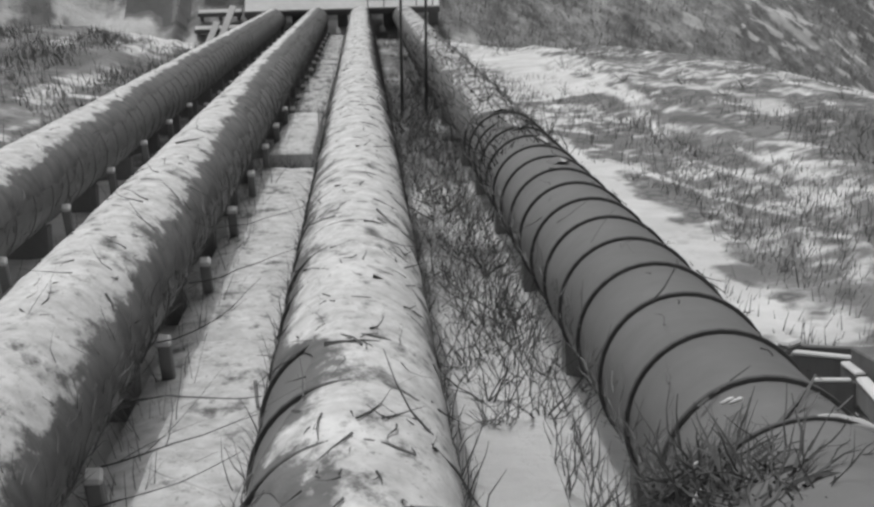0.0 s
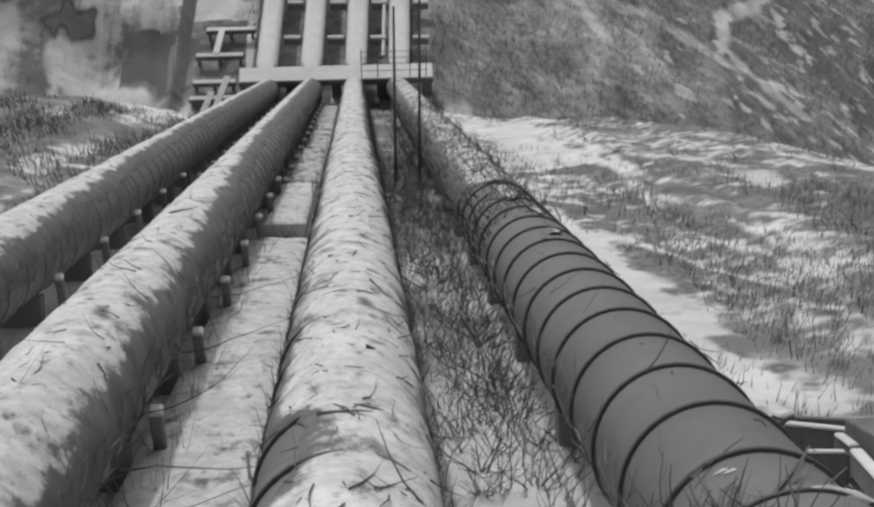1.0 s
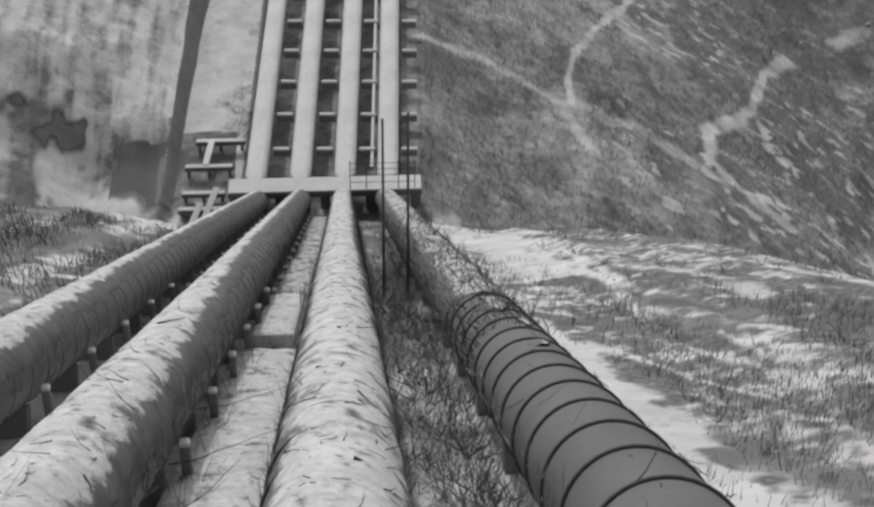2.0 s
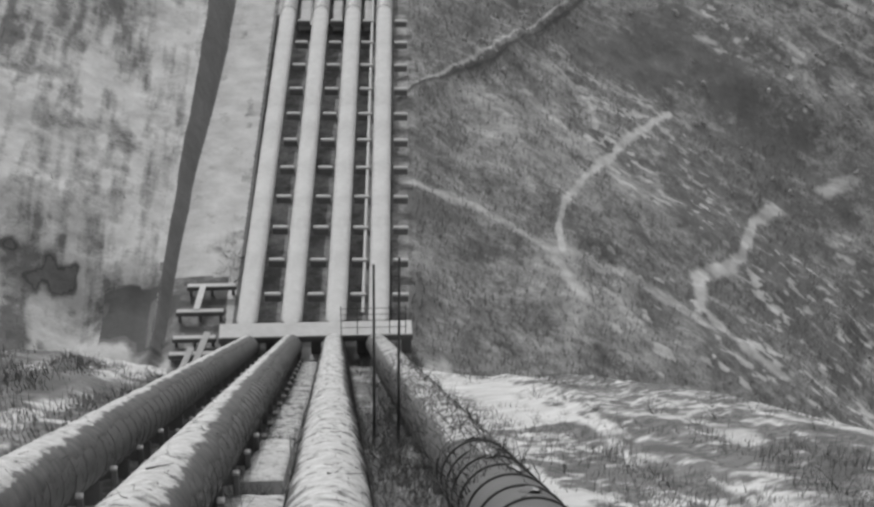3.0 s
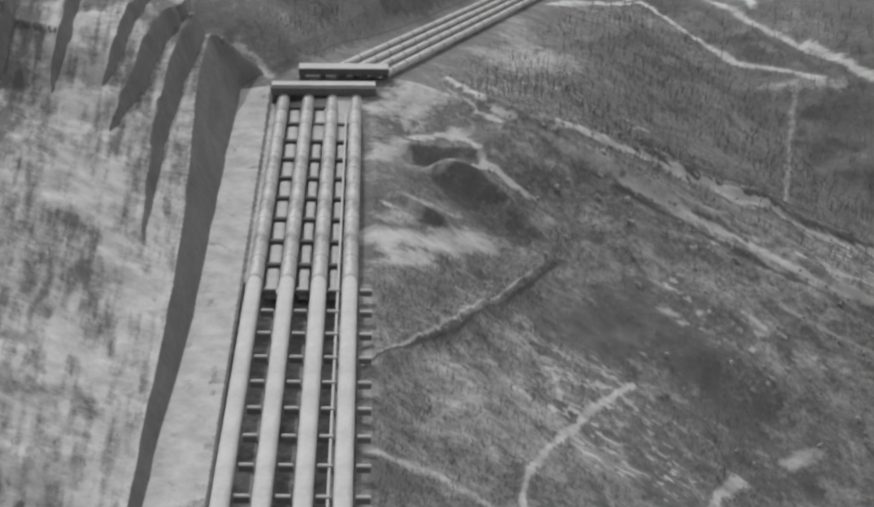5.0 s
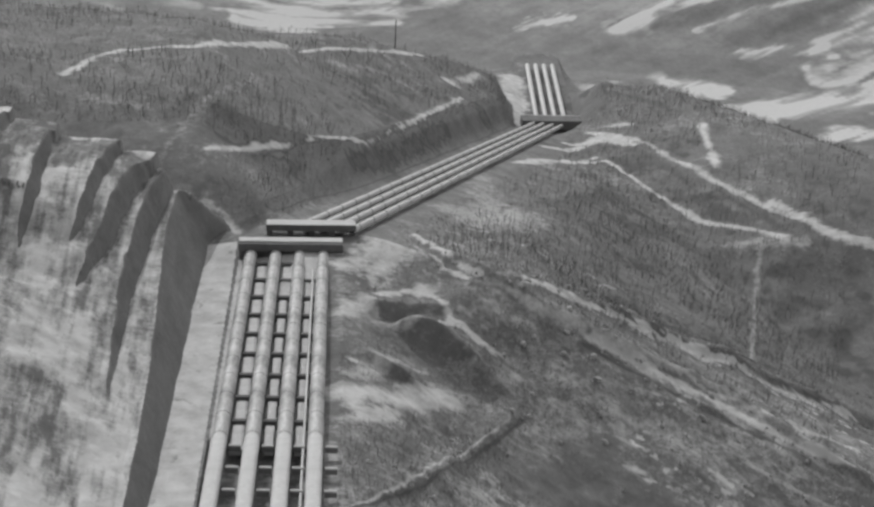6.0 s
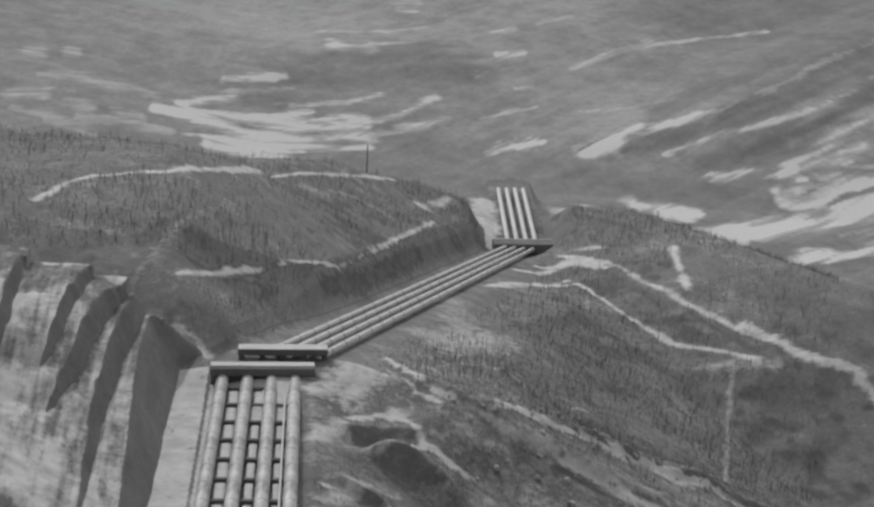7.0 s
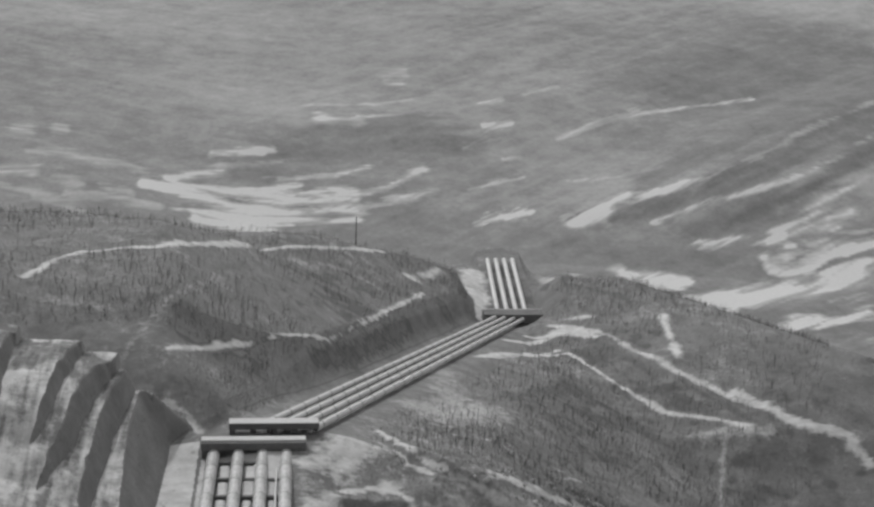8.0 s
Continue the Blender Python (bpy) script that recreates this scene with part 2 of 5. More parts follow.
    # the far valley and the mountains across it
    turn = step(-0.02, 0.12, np.arctan2(x, np.maximum(y, 1)))
    spurs = turn * fbm((x + 0.9 * y) / 4.0, y - 0.9 * x, 170, 51, 3) + (1 - turn) * fbm((x - 0.5 * y) / 4.0, y + 0.5 * x, 170, 53, 3)
    far = -490 + 0.125 * np.maximum(r - 1650, 0) + step(900, 2000, r) * (3 * spurs + 9 * fbm(x + 0.5 * y, y, 900, 57, 3))
    far = far + step(2600, 4800, r) * 420
    for spur, wide in FAR_SPURS:
        d, v, side, _ = near_line(x, y, spur)
        far = far + v * np.exp(-(d / np.where(side > 0, 1.9 * wide, wide)) ** 2)
    top = smax(smax(low, b, 6.0), c, 2.0)
    for bank, wide in BANKS:
        d, v, side, _ = near_line(x, y, bank)
        top = top + v * np.exp(-(d / np.where(side > 0, 2.2 * wide, wide)) ** 2) * (1 + 0.25 * fbm(x, y, 2.5, 18, 2))
    top = np.where(r > 600, np.minimum(top, -172 - 0.42 * (r - 600)), top)
    top = top + 8 * np.exp(-((x - 103) ** 2 / 110 + ((y - 562) * 0.8) ** 2 / 190))
    for line, full, fade in ((LINE3, 5.5, 12.0), (LINE4, 7.0, 15.0)):
        d, v, side, _ = near_line(x, y, line)
        w = np.clip((fade - d) / (fade - full), 0, 1)
        top = top * (1 - w) + v * w
    z = smax(top, far, 6.0)
    z = np.where(y < 20, np.maximum(a, -60 - 0 * y), smax(a, z, 0.8))
    return z
# ---- terrain end


def sheet_mesh(name, xs, ys, zs):
    """A grid of rows and columns as one mesh."""
    rows, cols = xs.shape
    co = np.stack([xs, ys, zs], -1).reshape(-1, 3)
    i = np.arange(rows * cols).reshape(rows, cols)
    quads = np.stack([i[:-1, :-1], i[:-1, 1:], i[1:, 1:], i[1:, :-1]], -1).reshape(-1, 4)
    me = bpy.data.meshes.new(name)
    me.vertices.add(len(co))
    me.vertices.foreach_set("co", co.ravel())
    me.loops.add(quads.size)
    me.loops.foreach_set("vertex_index", quads.ravel())
    me.polygons.add(len(quads))
    me.polygons.foreach_set("loop_start", np.arange(0, quads.size, 4))
    me.polygons.foreach_set("use_smooth", np.ones(len(quads), bool))
    me.update(calc_edges=True)
    return me


# lines of drifted snow, tracks and snow-filled gullies, and low-cover dark bands: places, half width, cover
SNOW_LINES_A = [
    (((7, 150), (14, 150), (20, 148), (23, 141)), 0.8, 0.70),
    (((20, 148), (22, 149), (30, 150), (37, 149)), 1.0, 0.62),
    (((42, 201), (32, 180), (24, 161), (22, 153), (22, 149)), 0.4, 0.95),
    (((54, 189), (49, 181), (45, 169), (38, 159), (37, 152), (41, 147), (45, 146)), 0.6, 0.95),
    (((67, 201), (62, 197)), 0.9, 0.75),
    (((8, 169), (16, 184), (25, 204), (32, 217)), 0.2, 0.72),
    (((7, 167), (18, 186), (27, 206), (34, 219)), 0.2, 0.00),
    (((22, 184), (25, 179)), 0.6, 0.60),
    (((30, 189), (30, 183), (34, 183)), 0.3, 0.65),
]
SNOW_LINES_B = [
    (((25, 197), (28, 193), (29, 188)), 0.3, 0.60),
    (((8, 156), (16, 158)), 3.6, 0.38),
    (((9, 202), (18, 210), (23, 217)), 2.3, 0.80),
]
SNOW_LINES_C = [
    (((48, 229), (53, 226), (60, 225)), 0.6, 0.60),
    (((62, 231), (71, 226), (83, 224)), 0.5, 0.60),
    (((70, 213), (79, 212)), 1.0, 0.70),
    (((11, 214), (16, 217)), 0.6, 0.85),
    (((44, 361), (38, 294)), 4.0, 0.45),
    (((55, 331), (75, 379), (89, 362)), 5.4, 0.10),
    (((66, 213), (79, 213)), 3.0, 0.45),
]
SNOW_LINES_D = [
    (((11, 209), (17, 219), (21, 222)), 1.3, 0.60),
    (((12, 203), (21, 213)), 0.9, 0.66),
    # these three paint shaded terrace and cut faces as nearly bare ground
    (((86, 440), (94, 417), (99, 389), (106, 369)), 1.9, 0.12),
    (((92, 420), (102, 393), (112, 361)), 1.5, 0.12),
    (((1, 290), (12, 310), (24, 343), (40, 402), (57, 459)), 3.2, 0.14),
    (((-29, 301), (-20, 296)), 2.2, 0.44),
    (((14, 396), (26, 422)), 2.3, 0.46),
    (((92, 520), (96, 496), (105, 471)), 2.8, 0.12),
]
SNOW_LINES_E = [
    (((54, 386), (65, 408), (82, 427), (87, 400), (95, 379), (110, 363)), 0.8, 0.90),
    (((83, 459), (92, 440), (101, 402), (110, 377), (123, 358)), 0.9, 0.90),
    (((68, 433), (84, 451), (91, 436)), 1.6, 0.85),
    (((34, 300), (45, 311)), 6.3, 0.55),
    (((105, 365), (83, 286)), 0.7, 0.50),
    (((109, 444), (107, 429), (104, 406)), 1.1, 0.80),
    (((98, 365), (113, 361)), 2.2, 0.55),
    (((-34, 312), (-26, 334), (-11, 344), (3, 384), (27, 450), (42, 489)), 0.9, 0.92),
    (((-9, 281), (-3, 290), (5, 304), (19, 336), (32, 384), (49, 451)), 0.7, 0.85),
]
SNOW_LINES_F = [
    (((9, 256), (78, 492)), 3.6, 0.02),
    (((-24, 272), (-21, 271)), 1.0, 0.70),
    (((-17, 276), (-10, 297), (-1, 338)), 1.2, 0.40),
    (((47, 467), (59, 503)), 1.6, 0.75),
    (((75, 550), (70, 495)), 2.6, 0.97),
    (((99, 549), (101, 515)), 3.2, 0.97),
    (((-18, 76), (-17, 83), (-14, 87)), 1.8, 0.12),
    (((-14, 65), (-13, 65), (-12, 66)), 0.7, 0.95),
    (((-24, 125), (-18, 122), (-14, 103), (-14, 121)), 0.7, 0.85),
    (((6, 92), (8, 82), (8, 62)), 1.2, 0.95),
    (((7, 120), (9, 121), (10, 91)), 0.5, 0.90),
]
SNOW_LINES_G = [
    (((9, 58), (10, 46), (11, 41)), 0.6, 0.08),
    (((17, 52), (13, 36), (11, 30)), 0.5, 0.10),
    (((6, 43), (6, 33), (6, 25), (6, 20)), 0.2, 0.90),
    (((11, 60), (13, 52), (13, 44)), 0.4, 0.70),
    (((9, 44), (10, 38)), 0.6, 0.12),
    (((6, 47), (8, 43), (9, 38)), 0.4, 0.15),
    (((7, 24), (8, 21)), 0.4, 0.20),
    (((7, 39), (8, 32), (9, 27)), 0.1, 0.85),
    (((10, 38), (10, 33), (11, 30)), 0.1, 0.80),
    (((9, 70), (10, 55), (9, 43)), 0.3, 0.85),
    (((-23, 125), (-18, 123), (-13, 108)), 1.3, 0.90),
]
BANK_SNOW_A = [
    (((22.8, 265.8), (27.4, 250.9), (31.5, 246.4)), 0.48, 0.90),
    (((21.6, 259.7), (25.7, 248.9), (28.7, 246.4)), 0.48, 0.82),
    (((20.9, 261.6), (25, 250)), 0.24, 0.05),
    (((31.5, 246.4), (38.8, 242.7), (46.2, 242.5)), 0.48, 0.65),
    (((47, 241.8), (55.3, 241.5), (63.8, 241), (71.5, 237.3), (85.3, 235.1)), 0.95, 0.88),
    (((45.8, 239.5), (60.6, 237.8), (71, 235.1), (84.3, 230.9)), 0.86, 0.06),
    (((42.2, 243.7), (51.3, 243), (60.9, 244.3), (72.2, 240.7), (91.7, 253.9)), 0.72, 0.72),
    (((38.4, 249.8), (44.8, 255.2), (51.5, 262.6), (60, 264.3)), 0.95, 0.97),
    (((60.1, 264.8), (70.2, 268.1), (80.8, 271.5), (90.3, 276.6), (101.7, 283.7)), 1.66, 0.94),
    (((53.6, 264.8), (68.5, 281.6), (84.5, 285.1), (105.5, 295.5)), 0.61, 0.06),
]
BANK_SNOW_B = [
    (((15.2, 230.8), (20.3, 229.6), (25.7, 234.2), (30.9, 231.3), (37.6, 231.8), (42.1, 230.3)), 0.95, 0.97),
    (((16.2, 237.5), (20.3, 240.8), (22.7, 241.2)), 1.18, 0.97),
    (((22.8, 242.1), (25.5, 236.4)), 0.95, 0.92),
    (((11.1, 244.4), (18.7, 253), (15, 243.1)), 2.89, 0.70),
    (((10.9, 229.1), (13.8, 234.3)), 2.04, 0.76),
    (((9.6, 201.7), (20.6, 212.6), (24.6, 215.6)), 1.43, 0.84),
    (((10, 195.4), (15.7, 202.6)), 1.66, 0.72),
    (((34.1, 235.7), (43.9, 231.6), (57.2, 228.4)), 3.91, 0.36),
    (((34.4, 205), (45.7, 216.3), (53.2, 206.4)), 5.61, 0.20),
    (((12.2, 186.5), (19.9, 202.4)), 2.89, 0.24),
]
FAR_SNOW_A = [
    (((-82, 1824), (-42, 1823), (7, 1813), (62, 1805)), 5.0, 0.98),
    (((-59, 1847), (-26, 1858), (-4, 1867)), 4.2, 0.88),
    (((-41, 1799), (-3, 1790), (40, 1780), (83, 1787), (126, 1786)), 5.7, 0.98),
    (((-30, 1748), (7, 1745), (50, 1749), (102, 1741), (124, 1743)), 7.2, 0.98),
    (((40, 1817), (73, 1824)), 5.0, 0.93),
    (((52, 1844), (108, 1850), (143, 1869)), 2.5, 0.73),
    (((82, 1769), (125, 1760)), 4.9, 0.93),
    (((-24, 1726), (23, 1723), (60, 1729)), 4.8, 0.93),
    (((127, 1800), (162, 1819), (199, 1859)), 3.3, 0.68),
    (((131, 1767), (171, 1791), (208, 1810)), 3.3, 0.68),
    (((-15, 1907), (8, 1908), (48, 1916)), 3.5, 0.94),
]
FAR_SNOW_B = [
    (((13, 1901), (36, 1907)), 3.1, 0.74),
    (((84, 2048), (142, 2040), (207, 2076)), 2.5, 0.59),
    (((98, 2011), (115, 1981), (139, 1998)), 7.4, 0.66),
    (((140, 2001), (188, 2005)), 3.2, 0.70),
    (((108, 1968), (129, 1973)), 3.2, 0.74),
    (((182, 2163), (205, 2167)), 5.3, 0.62),
    (((183, 2132), (199, 2132)), 4.3, 0.62),
    (((-223, 1856), (-190, 1854)), 4.6, 0.57),
    (((-199, 1895), (-161, 1895), (-115, 1870), (-92, 1860)), 3.9, 0.50),
    (((-167, 1835), (-144, 1815)), 4.5, 0.57),
    (((-153, 1791), (-109, 1769), (-66, 1754)), 3.7, 0.54),
]
FAR_SNOW_C = [
    (((-122, 1809), (-89, 1786)), 3.0, 0.52),
    (((-218, 1970), (-207, 1977)), 4.9, 0.59),
    (((-179, 1986), (-168, 1984)), 4.9, 0.60),
    (((-218, 1813), (-184, 1793), (-145, 1758)), 3.7, 0.50),
    (((-183, 1779), (-128, 1738)), 2.9, 0.52),
    (((-9, 1875), (53, 1888), (88, 1911)), 2.3, 0.53),
    (((8, 1852), (52, 1862), (41, 1839)), 5.3, 0.23),
    (((64, 1876), (123, 1917), (197, 1964), (239, 1908)), 14.1, 0.24),
    (((325, 1718), (346, 1718), (365, 1722)), 5.6, 0.98),
    (((337, 1728), (375, 1758), (420, 1762), (468, 1778)), 4.1, 0.96),
    (((468, 1778), (518, 1821), (573, 1875), (618, 1926), (720, 2015)), 2.8, 0.71),
]
FAR_SNOW_D = [
    (((402, 1702), (440, 1726), (496, 1753)), 3.3, 0.96),
    (((496, 1753), (582, 1799), (640, 1857), (687, 1913)), 2.3, 0.69),
    (((444, 1661), (481, 1669), (520, 1677)), 4.8, 0.98),
    (((522, 1682), (572, 1706), (607, 1730)), 5.9, 0.72),
    (((537, 1739), (591, 1770), (655, 1812)), 9.2, 0.64),
    (((542, 1658), (559, 1662)), 5.8, 0.71),
    (((577, 1683), (614, 1684)), 2.5, 0.90),
    (((494, 1617), (533, 1628), (605, 1655)), 6.3, 0.98),
    (((499, 1598), (540, 1597), (592, 1616)), 7.8, 0.98),
    (((356, 1603), (378, 1564), (410, 1550), (453, 1521), (494, 1544), (578, 1573)), 9.0, 0.98),
    (((370, 1526), (427, 1516)), 7.3, 0.98),
]
FAR_SNOW_E = [
    (((347, 1609), (370, 1595), (407, 1579)), 6.8, 0.72),
    (((441, 1443), (484, 1460), (550, 1489)), 5.0, 0.96),
    (((465, 1399), (531, 1431)), 5.0, 0.67),
    (((526, 1518), (568, 1542)), 3.4, 0.59),
    (((275, 1970), (304, 1981)), 3.6, 0.90),
    (((234, 1721), (262, 1733), (288, 1743)), 2.8, 0.92),
    (((349, 1939), (385, 1970), (428, 2003), (490, 2031), (596, 2071)), 2.5, 0.60),
    (((239, 1810), (299, 1839)), 1.9, 0.59),
    (((342, 1825), (393, 1822), (448, 1841)), 1.5, 0.55),
    (((279, 2049), (305, 2057)), 2.5, 0.59),
    (((333, 2075), (376, 2106)), 2.6, 0.55),
]
FAR_SNOW_F = [
    (((245, 1915), (292, 1961)), 2.4, 0.52),
    (((283, 1888), (301, 1891)), 2.0, 0.59),
    (((365, 1708), (456, 1753), (563, 1838), (702, 1960)), 8.6, 0.20),
    (((415, 1688), (507, 1729), (576, 1777), (674, 1873)), 9.9, 0.20),
    (((305, 1667), (402, 1627), (500, 1641)), 9.8, 0.23),
    (((413, 1811), (549, 1895), (672, 2001)), 11.3, 0.23),
]


SLOPE_SNOW_A = [
    (((7.4, 94.7), (9.2, 85.1), (10.5, 75.7)), 0.51, 0.90),
    (((6.5, 61.3), (8.0, 60.6), (9.7, 62.2)), 0.43, 0.92),
    (((10.4, 71.1), (10.1, 52.9), (9.6, 43.4)), 0.16, 0.90),
    (((10.1, 60.5), (9.7, 49.6)), 0.13, 0.15),
    (((6.0, 44.9), (6.1, 38.0), (6.2, 31.2), (6.3, 25.8)), 0.22, 0.92),
    (((7.9, 42.4), (8.8, 37.3), (9.6, 32.1), (9.9, 28.9)), 0.14, 0.80),
    (((6.1, 29.7), (7.1, 26.9), (8.0, 24.1)), 0.12, 0.74),
    (((6.0, 23.3), (6.5, 20.6), (7.0, 19.1)), 0.22, 0.90),
    (((7.5, 47.5), (7.9, 42.4), (9.1, 40.1), (10.1, 38.3)), 0.18, 0.08),
    (((7.2, 34.6), (8.1, 31.1), (8.6, 28.1)), 0.19, 0.12),
    (((11.2, 48.5), (13.0, 44.5), (13.2, 37.6)), 0.19, 0.20),
]
SLOPE_SNOW_B = [
    (((7.2, 25.1), (8.0, 23.0)), 0.17, 0.25),
    (((10.9, 57.2), (12.3, 53.5), (14.6, 56.0)), 0.21, 0.82),
    (((10.4, 35.2), (10.4, 32.8), (11.5, 32.4)), 0.13, 0.82),
    (((15.2, 48.1), (13.9, 39.0)), 0.13, 0.85),
    (((15.2, 52.9), (15.5, 48.4)), 0.17, 0.30),
    (((-14.2, 62.8), (-14.1, 69.7), (-13.4, 74.6)), 0.45, 0.90),
    (((-12.6, 49.6), (-12.4, 54.0)), 0.25, 0.80),
    (((-17.2, 110.0), (-13.4, 101.4), (-12.7, 108.8)), 0.44, 0.90),
    (((-26.6, 123.1), (-19.0, 102.3), (-13.9, 87.7)), 0.66, 0.12),
    (((-19.3, 79.5), (-16.5, 74.3), (-14.6, 77.2)), 0.50, 0.15),
]
SPUR_SNOW = [
    (((-11, 258), (-9, 268), (-6, 265), (-4, 261)), 1.1, 0.78),
    (((111, 380), (118, 364), (129, 356), (131, 348)), 1.3, 0.85),
    (((99, 375), (107, 366), (112, 360)), 1.6, 0.66),
    (((56, 389), (70, 413), (80, 430)), 1.2, 0.95),
    (((76, 450), (87, 446), (91, 440)), 1.7, 0.86),
    (((86, 462), (92, 457)), 1.3, 0.86),
    (((84, 423), (93, 398), (101, 377)), 5.0, 0.08),
    (((71, 347), (86, 365)), 5.2, 0.10),
    (((126, 393), (130, 373)), 5.7, 0.12),
]
SCRUB_AND_SHADE = [
    # first stroke: shadow of the hollow by the first block, painted as bare ground
    (((-19, 128), (-15, 126), (-16, 123)), 1.0, 0.06),
    (((-26, 151), (-21, 154), (-19, 152)), 1.2, 0.36),
    (((-33, 181), (-29, 180)), 2.2, 0.45),
    (((-30, 159), (-26, 161)), 1.3, 0.42),
]


def lay(s, x, y, lines, squash, soft=2.0):
    """Lay the lines of snow into the cover s."""
    for pts, wide, cover in lines:
        line = [(px, py * squash, 0) for px, py in pts]
        lo = np.min(line, 0) - 4 * wide
        hi = np.max(line, 0) + 4 * wide
        m = (x > lo[0]) & (x < hi[0]) & (y * squash > lo[1]) & (y * squash < hi[1])
        if not m.any():
            continue
        xm, ym = x[m], y[m]
        d = near_line(xm, ym * squash, line)[0]
        d = d * (1 + 0.45 * fbm(xm, ym, wide * 9, 71, 4)) / wide
        rib = 0.45 * fbm(xm, ym, wide * 7, 75, 3)
        if squash < 1:
            t_ = 1.0 if squash > 0.3 and line[0][0] > 200 else 0.0
            lengthways, crossways = xm * (1 - 0.23 * t_) + 0.64 * t_ * ym, ym * (1 - 0.23 * t_) - 0.64 * t_ * xm
            d = d + 0.7 * fbm(lengthways / 7, crossways, wide * 3.5, 73, 4) + 0.5 * fbm(lengthways / 4, crossways, wide * 1.2, 74, 3)
            rib = 0.8 * fbm(lengthways / 9, crossways, wide * 2.2, 76, 4)
        elif soft < 1.55:
            d = d + 0.55 * fbm(xm / 1.6, ym, max(1.4, wide * 2.0), 73, 3) + 0.45 * fbm(xm / 1.6, ym, 0.7, 74, 2)
        else:
            d = d + 0.3 * fbm(xm, ym, 1.3, 72, 2)
        w = step(soft, 0.1, d) * np.clip(0.92 + rib, 0.15, 1)
        s[m] = s[m] * (1 - w) + cover * w
    return s


def snow_cover(x, y, z, steep):
    """How much of the ground is under snow, 0 to 1."""
    r = np.hypot(x, y)
    u = x - middle2(y)
    wide, mid, small = fbm(x, y, 30, 61), fbm(x, y, 9, 64), fbm(x, y, 2.2, 67)
    # hills beyond
    s = 0.27 + 0.07 * step(18, 34, u) * step(262, 235, y) - 0.05 * step(255, 300, r) + 0.08 * wide + 0.06 * mid + 0.04 * small + (0.38 + 0.3 * fbm(x, y, 3.0, 79, 2)) * step(0.42, 0.62, fbm(x * 0.9, y * 1.2, 1.2, 96, 2)) * step(-0.15, 0.2, fbm(x, y, 26, 98, 2)) * step(20, 34, u) * step(310, 280, r) + 0.05 * fbm(x, y / 2.0, 2.6, 66, 3)
    turn = step(-0.02, 0.12, np.arctan2(x, np.maximum(y, 1)))
    grain = turn * fbm((x + 0.9 * y) / 9.0, y - 0.9 * x, 15, 81, 4) + (1 - turn) * fbm((x - 0.5 * y) / 9.0, y + 0.5 * x, 15, 83, 4)
    # cover rises with distance to paint in the brightening of haze
    far = 0.27 + 0.012 * grain + 0.11 * fbm(x + 0.7 * y, y, 330, 85, 5) + 0.13 * step(1600, 2600, r) * (1 - 0.5 * step(0.1, 0.3, np.arctan2(x, np.maximum(y, 1))))
    t = step(560, 640, r)
    s = s * (1 - t) + far * t
    s = s + 0.2 * np.exp(-((u - 18) / 14) ** 2) * step(128, 140, y) * step(200, 165, y)
    s = s + 0.12 * step(0.30, 0.55, fbm(x * 0.8, y * 1.1, 2.6, 95)) * step(14, 26, u) * step(165, 185, y) * step(275, 245, r)
    # left hillside above the cut
    left = (u < -13) & (y < 266 + 0.42 * np.maximum(-u - 15, 0)) & (y > 100)
    s = np.where(left, 0.68 - 0.13 * step(185, 215, y) + 0.20 * fbm(x, y * 0.22, 3.5, 64) + 0.12 * fbm(x, y * 0.3, 0.9, 63) + 0.20 * fbm(x, y * 0.10, 0.7, 62, 3) + 0.08 * small - 0.30 * step(0.12, 0.45, fbm(x, y * 0.55, 13, 61, 3)), s)
    s = np.where(left & (y < 141), s - 0.04, s)
    # the hollow's shade, painted by taking its snow away
    s = np.where((x < -13.8) & (x > -19.6) & (y > 118) & (y < 131), 0.06, s)
    # the bench, the trench of the pipes
    bench = (u < -6.9) & (u > -13.4) & (y > 125) & (y < 256)
    s = np.where(bench, 0.92 + 0.14 * fbm(x, y * 0.4, 1.2, 67) - 0.25 * step(0.5, 0.7, fbm(x, y, 1.4, 99)), s)
    trench = (u > -6.4) & (u < np.where(y > 188, 6.3, 7.9)) & (y > 119) & (y < 249)
    s = np.where(trench, np.where(y > 188, 0.85, 0.42) + 0.1 * small, s)
    # the first slope
    # shadow behind the trestle, painted as ground with little snow
    trestle_shade = (x > -15) & (x < -9.2) & (y > 119) & (y < 134)
    s = np.where(trestle_shade, 0.12 + 0.3 * small, s)
    first = (y < brow(x) + 4) & (z > -101) & (r < 140)
    streak = fbm(x + 0.03 * y, y / 24.0, 1.3, 91, 5)
    strip = step(6.9, 5.6, x) * step(4.2, 4.8, x)
    across = y + 1.3 * x
    drifts = fbm(x / 2.6, across, 3.4, 94, 4) + 0.5 * fbm(x / 3.0, across, 1.1, 89, 3)
    s1 = 0.39 + 0.28 * drifts + 0.34 * fbm(x, y * 0.6, 0.6, 69) + 0.30 * fbm(x, y * 0.5, 0.25, 68, 2) + 0.10 * streak - 0.22 * step(0.1, 0.5, fbm(x, y * 0.4, 2.6, 97)) + 0.38 * strip + 0.32 * step(58, 80, y) * step(15, 9, x)
